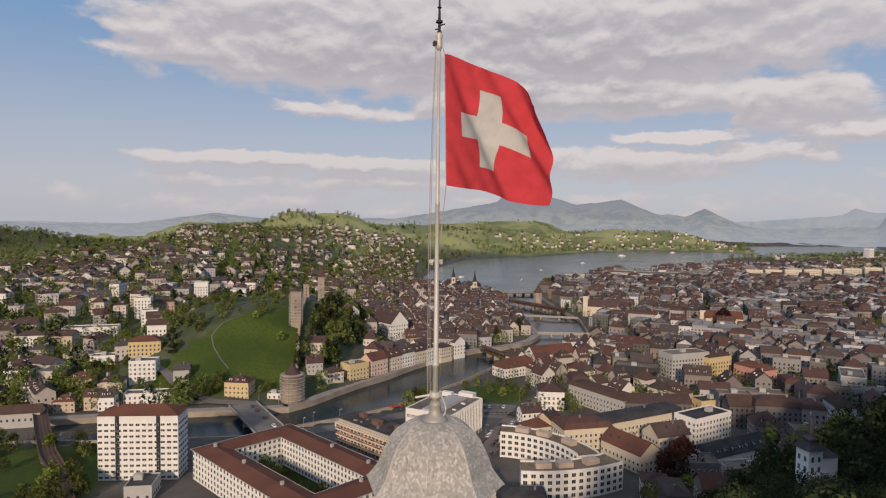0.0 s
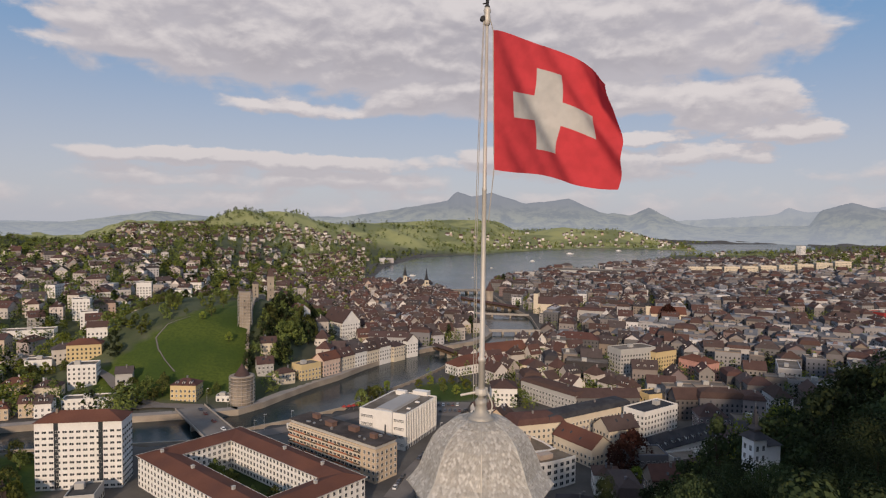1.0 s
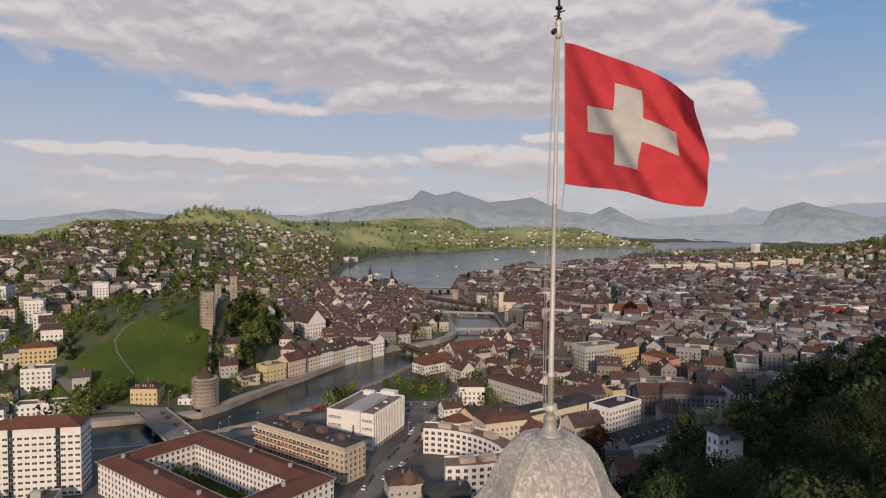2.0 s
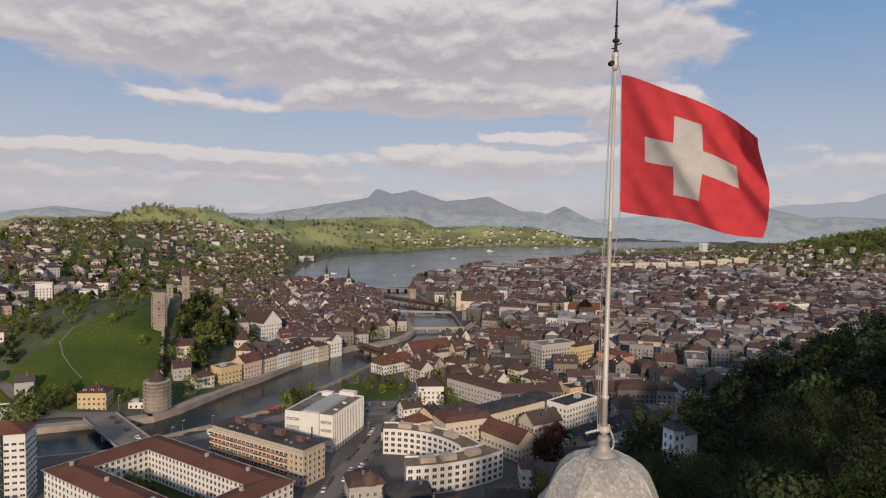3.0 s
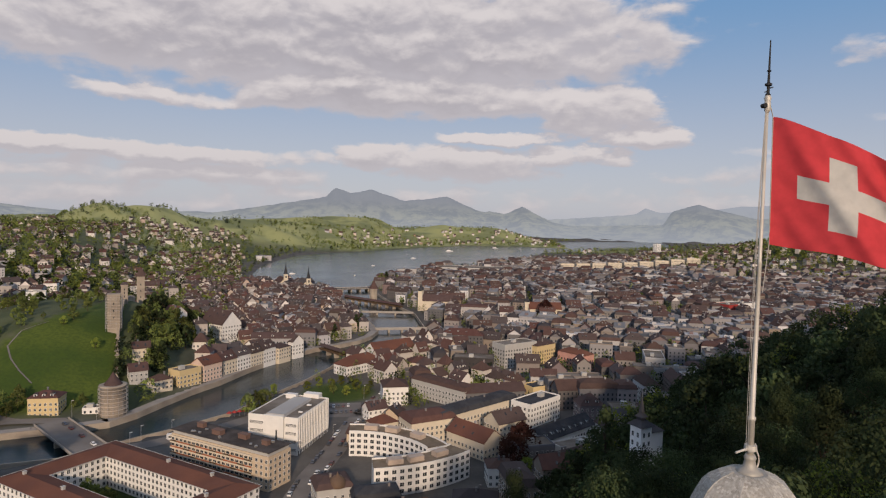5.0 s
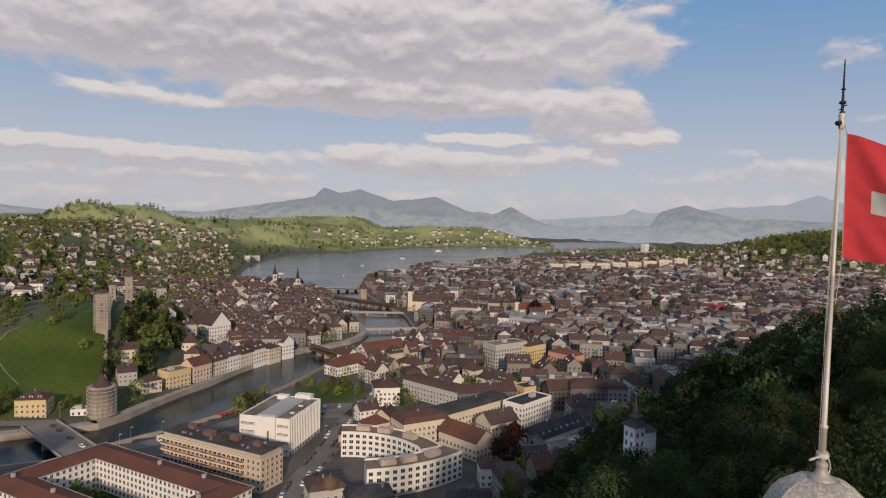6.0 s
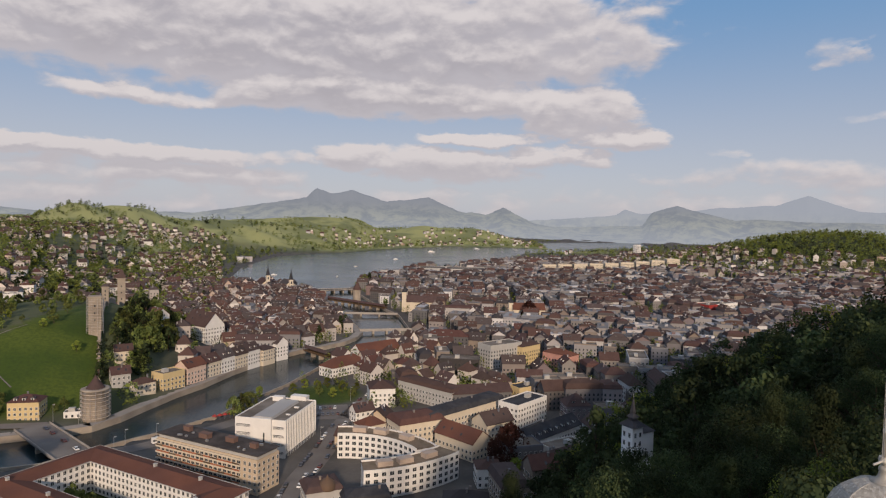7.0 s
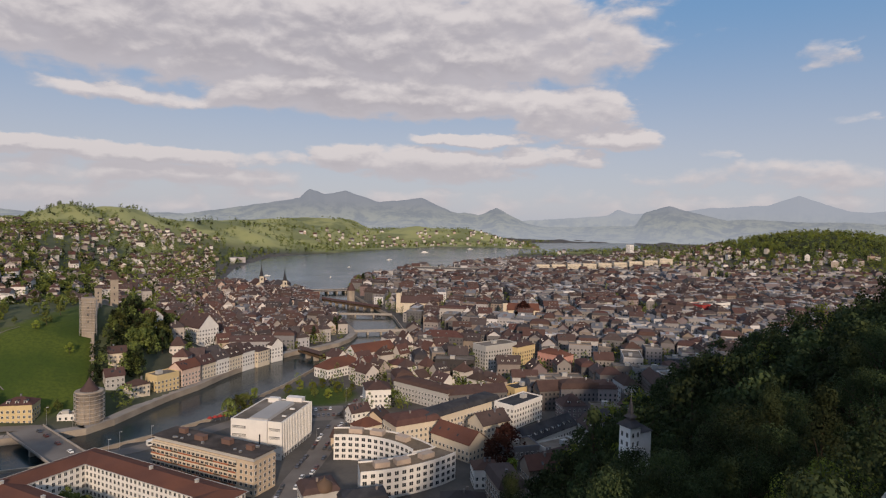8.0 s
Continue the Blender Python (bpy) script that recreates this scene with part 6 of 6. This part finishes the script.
# ---------------------------------------------------------------- trees
def plant():
    rng = random.Random(9)
    fine = [tree_kind(1, 20, 6.5, "wood", 56, 190, 0.165), tree_kind(2, 23, 7, "wood", 60, 190, 0.17), tree_kind(3, 17, 5.5, "fresh", 48, 180, 0.155), tree_kind(4, 25, 5, "dark", 58, 170, 0.165, 0.8), tree_kind(5, 21, 7.2, "wood", 54, 200, 0.17)]
    plain = [tree_kind(11, 20, 6.5, "wood", 50, 26, 0.55), tree_kind(12, 23, 7, "wood", 54, 26, 0.55), tree_kind(13, 17, 5.5, "fresh", 44, 26, 0.5), tree_kind(14, 25, 5, "dark", 50, 26, 0.5, 0.8), tree_kind(15, 21, 7.2, "wood", 50, 26, 0.55)]
    park = [tree_kind(21, 11, 4.2, "garden", 34, 20, 0.5), tree_kind(22, 13, 5.0, "garden", 36, 20, 0.55), tree_kind(23, 10, 4.0, "fresh", 32, 20, 0.5), tree_kind(24, 15, 3.6, "dark", 36, 20, 0.5, 0.8), tree_kind(25, 17, 7.5, "copper", 60, 26, 0.6)]

    def put(kind, x, y, f, group):
        t = copy_thing(kind, pose(x, y, ground_at(x, y), 0, 0, rng.uniform(0, 360)))
        t.scale = (f, f, f * rng.uniform(0.9, 1.12))
        tagged(t, group=group)
        return t

    heaps = {k: Shape() for k in ("garden", "fresh", "dark", "wood")}
    spots = []
    kept = 0
    while len(spots) < 330:
        r, a = rng.uniform(40, 380), radians(rng.uniform(6, 66))
        x, y = r * math.sin(a), r * math.cos(a)
        w = float(behind_foot([x], [y])[0])
        if w < 1 or math.hypot(x - 101, y - 164) < 11:
            continue
        if any((x - p) ** 2 + (y - q) ** 2 < 58 for p, q in spots):
            continue
        z = ground_at(x, y)
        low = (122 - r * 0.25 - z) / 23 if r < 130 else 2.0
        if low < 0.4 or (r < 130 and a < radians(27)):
            continue
        spots.append((x, y))
        k = rng.choice((0, 0, 1, 1, 4, 4, 2, 3))
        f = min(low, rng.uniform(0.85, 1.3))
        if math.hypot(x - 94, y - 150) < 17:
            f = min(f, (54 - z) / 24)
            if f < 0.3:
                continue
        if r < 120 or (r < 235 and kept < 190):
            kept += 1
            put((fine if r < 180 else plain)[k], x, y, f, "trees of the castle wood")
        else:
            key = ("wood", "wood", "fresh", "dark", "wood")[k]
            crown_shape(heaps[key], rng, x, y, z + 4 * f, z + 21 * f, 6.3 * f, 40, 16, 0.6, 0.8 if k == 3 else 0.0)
    put(fine[2], 69, 76, 1.1, "trees of the castle wood")
    put(fine[1], 90, 110, 1.4, "trees of the castle wood")
    put(fine[4], 60, 96, 1.15, "trees of the castle wood")
    for i in range(16):
        g = radians(170 + i * 13)
        x, y = 101 + rng.uniform(6.5, 11) * math.cos(g), 164 + rng.uniform(6.5, 11) * math.sin(g)
        z = ground_at(x, y)
        crown_shape(heaps["wood"], rng, x, y, z - 0.5, rng.uniform(51, 54), 3.0, 30, 22, 0.32)
    # the dark grove beside the town wall
    done = 0
    while done < 130:
        x, y = rng.uniform(-99, -62), rng.uniform(446, 655)
        x += (y - 500) * 0.10
        if x < -98 + 2 or not free(x, y, 2):
            continue
        done += 1
        f = rng.uniform(0.9, 1.4)
        if done % 4 == 0:
            put(park[rng.choice((0, 1, 3, 3))], x, y, f, "grove by the town wall")
        else:
            z = ground_at(x, y)
            crown_shape(heaps[rng.choice(("garden", "garden", "dark"))], rng, x, y, z + 1, z + 12 * f, 4.2 * f, 30, 14, 0.55, rng.choice((0, 0.7)))
    # by the river, the park and the courtyard
    for x, y, k, f in ((-6, 412, 2, 0.8), (2, 424, 2, 0.7), (24, 432, 2, 0.7), (32, 438, 2, 0.8), (40, 432, 2, 0.7), (48, 440, 2, 0.7), (56, 424, 2, 0.8), (48, 414, 2, 0.7), (60, 410, 0, 0.7), (66, 428, 2, 0.6), (40, 420, 0, 0.6), (-10, 392, 0, 1.1), (-4, 398, 1, 0.9), (-14, 386, 1, 0.9),
                       (-74, 282, 0, 1.0), (-66, 276, 0, 0.8), (-44, 254, 1, 0.8), (-54, 262, 0, 0.6),
                       (314, 671, 4, 1.3), (116, 284, 4, 1.1), (108, 276, 4, 0.9), (112, 268, 2, 0.9), (270, 640, 2, 1.1), (282, 646, 2, 1.0), (296, 652, 0, 1.0),
                       (62, 600, 3, 1.0), (90, 650, 3, 1.1), (96, 655, 3, 1.2), (20, 568, 0, 0.9), (196, 1062, 0, 1.6), (206, 1072, 3, 1.5), (214, 1060, 0, 1.5)):
        put(park[k], x, y, f, "town trees")
    done = 0
    while done < 44:
        x, y = rng.uniform(-235, -140), rng.uniform(250, 322)
        if not free(x, y, -22) or math.hypot(x + 124, y - 287) < 22 or (abs(x + 190) < 25 and abs(y - 272) < 16):
            continue
        done += 1
        put(park[rng.choice((0, 1, 2, 2))], x, y, rng.uniform(0.5, 0.9), "trees by the railway")
    done = 0
    while done < 34:      # orchard and hedges of the meadow
        x, y = rng.uniform(-260, -112), rng.uniform(400, 620)
        rho = float(musegg(np.array([x]), np.array([y]))[0])
        if not (rho > 1.12 or rng.random() < 0.10) or not free(x, y, 2) or float(shore([x], [y])[0]) < 12 or (x > -145 and y < 425):
            continue
        done += 1
        put(park[rng.choice((0, 0, 1, 2))], x, y, rng.uniform(0.35, 0.8) if rho < 1.1 else rng.uniform(0.6, 1.1), "meadow trees")
    done = 0
    while done < 62:      # gardens on the crest beside the meadow
        x, y = rng.uniform(-262, -122), rng.uniform(425, 640)
        edge = float(np.interp(y, MEADOW_Y, MEADOW_X))
        if x > edge - 3 or not free(x, y, 1) or float(shore([x], [y])[0]) < 12:
            continue
        done += 1
        put(park[rng.choice((0, 0, 1, 1, 2, 3))], x, y, rng.uniform(0.45, 0.85), "meadow trees")
    for x, y, k, f in ((-168, 398, 2, 0.8), (-160, 402, 2, 0.9), (-151, 400, 2, 0.7), (-143, 404, 0, 0.8), (-140, 412, 1, 0.9), (-142, 422, 0, 0.8), (-150, 414, 0, 1.0), (-158, 412, 1, 0.8),
                       (-112, 414, 0, 0.5), (-108, 418, 0, 0.6), (-150, 268, 2, 0.9), (-145, 260, 0, 0.9), (-156, 274, 1, 0.9), (-162, 266, 2, 1.0), (-166, 276, 0, 0.9), (-152, 252, 1, 1.0), (-160, 256, 2, 0.8)):
        put(park[k], x, y, f, "trees by the bridge")
    for k in fine + plain + park:
        for o in (*k.children_recursive, k):
            bpy.data.objects.remove(o)

    # leafy gardens of the hill behind the meadow
    done = 0
    while done < 330:
        x, y = rng.uniform(-430, -122), rng.uniform(428, 1000)
        edge = float(np.interp(y, MEADOW_Y, MEADOW_X))
        if x > edge - 3 - 30 * (y > 620) or not free(x, y, 1) or float(shore([x], [y])[0]) < 14:
            continue
        done += 1
        z = ground_at(x, y)
        f = rng.uniform(0.5, 0.75) if z > 38 and y < 640 else rng.uniform(0.6, 1.15)
        crown_shape(heaps[rng.choice(("garden", "garden", "fresh", "dark"))], rng, x, y, z + 0.8, z + 11.5 * f, 4.6 * f, 26, 14, 0.6)
    # gardens, avenues and far woods: too many to count

    def clump(x, y, z, hgt, rad, n, key):
        s = heaps[key]
        for _ in range(n):
            u = rng.uniform(0, 1)
            q = rad * math.sin(math.pi * (0.15 + 0.8 * u)) ** 0.7
            a = rng.uniform(0, 2 * math.pi)
            k = rng.uniform(0.3, 1) if n > 20 else rng.uniform(0.1, 0.6)
            c = Vector((x + math.cos(a) * q * k, y + math.sin(a) * q * k, z + hgt * (0.15 + 0.85 * u) * (1.0 if n > 20 else 0.8)))
            e = rad * (rng.uniform(0.14, 0.27) if n > 40 else rng.uniform(0.26, 0.44))
            p = [(c + Vector((rng.uniform(-1, 1), rng.uniform(-1, 1), rng.uniform(-0.8, 0.8))) * e)[:] for _ in range(4)]
            s.solid(p, [(0, 1, 2), (0, 2, 3), (0, 3, 1), (1, 3, 2)])

    pts = []
    for _ in range(36000):
        y = 380 + 2300 * rng.random() ** 1.4
        x = rng.uniform(-0.72 * y - 40, 1.5 * y)
        pts.append((x, y))
    arr = np.array(pts)
    d, w, gz, rho = shore(arr[:, 0], arr[:, 1]), behind_foot(arr[:, 0], arr[:, 1]), land(arr[:, 0], arr[:, 1]), musegg(arr[:, 0], arr[:, 1])
    hillw = bump(arr[:, 0], arr[:, 1], 1450, 1250, 420, 330, 20)
    n = 0
    for (x, y), dd, ww, z, rr, hw in zip(pts, d, w, gz, rho, hillw):
        if dd < 6 or (rr < 1.18 and x < -50 and y < 690) or (-150 < x < -100 and 380 < y < 425):
            continue
        nz = noise.noise(Vector((x / 90, y / 90, 1.3)))
        if x < -40 or (y > 1500 and x < 100):
            p = (0.55 if y < 900 else 0.9) + 0.9 * nz if z < 95 else 0.75 + 1.5 * nz
            if x < -140 and 365 < y < 450:
                p = 0.22
            elif y > 1250 and x < 0:
                p = 0.8 + 0.9 * nz
            if y > 1300 and x < -0.34 * y:
                p = 0.1 + 0.9 * nz
            elif y > 2000:
                p = 0.3 + 1.3 * nz
        elif hw > 0.12:
            p = 1.0 if z > 42 else 0.55
        elif ww > -6:
            p = 1.0
        elif dd < 40 and y > 1050:
            p = 0.6
        else:
            p = 0.25 + 0.45 * (nz > 0.24)
        if x < -0.44 * y and y > 1450:
            p = 1.0
        if ((x + 520) / 110) ** 2 + ((y - 2240) / 170) ** 2 < 1:
            p = 1.0
        if rng.random() > p or not free(x, y, -1.0):
            continue
        n += 1
        k = rng.choice(("garden", "garden", "garden", "fresh", "dark") if nz < 0.1 or hw < 0.12 else ("fresh", "garden", "fresh"))
        big = 1.45 if hw > 0.12 else 1.4 if y > 1900 else 1.5 if x < -40 else 1.0
        clump(x, y, z, rng.uniform(6, 13) * big, rng.uniform(2.6, 4.6) * big, 90 if y < 560 and x < 0 else 55 if y < 800 else 24, k)
        if n > 17000:
            break
    # woods on the slopes across the lake
    arr = np.array([(rng.uniform(150, 1700), rng.uniform(2100, 3300)) for _ in range(5200)])
    for (x, y), dd, z in zip(arr.tolist(), shore(arr[:, 0], arr[:, 1]), land(arr[:, 0], arr[:, 1])):
        if dd < 8 or (noise.noise(Vector((x / 220, y / 120, 7.7))) < 0.08 and dd > 60):
            continue
        clump(x, y, z, rng.uniform(8, 15), rng.uniform(5, 8), 7, rng.choice(("garden", "fresh")))
    for k, s in heaps.items():
        tagged(new({"garden": "garden_trees", "dark": "dark_trees", "fresh": "spring_green_trees", "wood": "wood_trees"}[k], s.mesh("trees_" + k, LEAF[k])), "many green trees between the houses and on the slopes", "trees", kind="stuff")


plant()
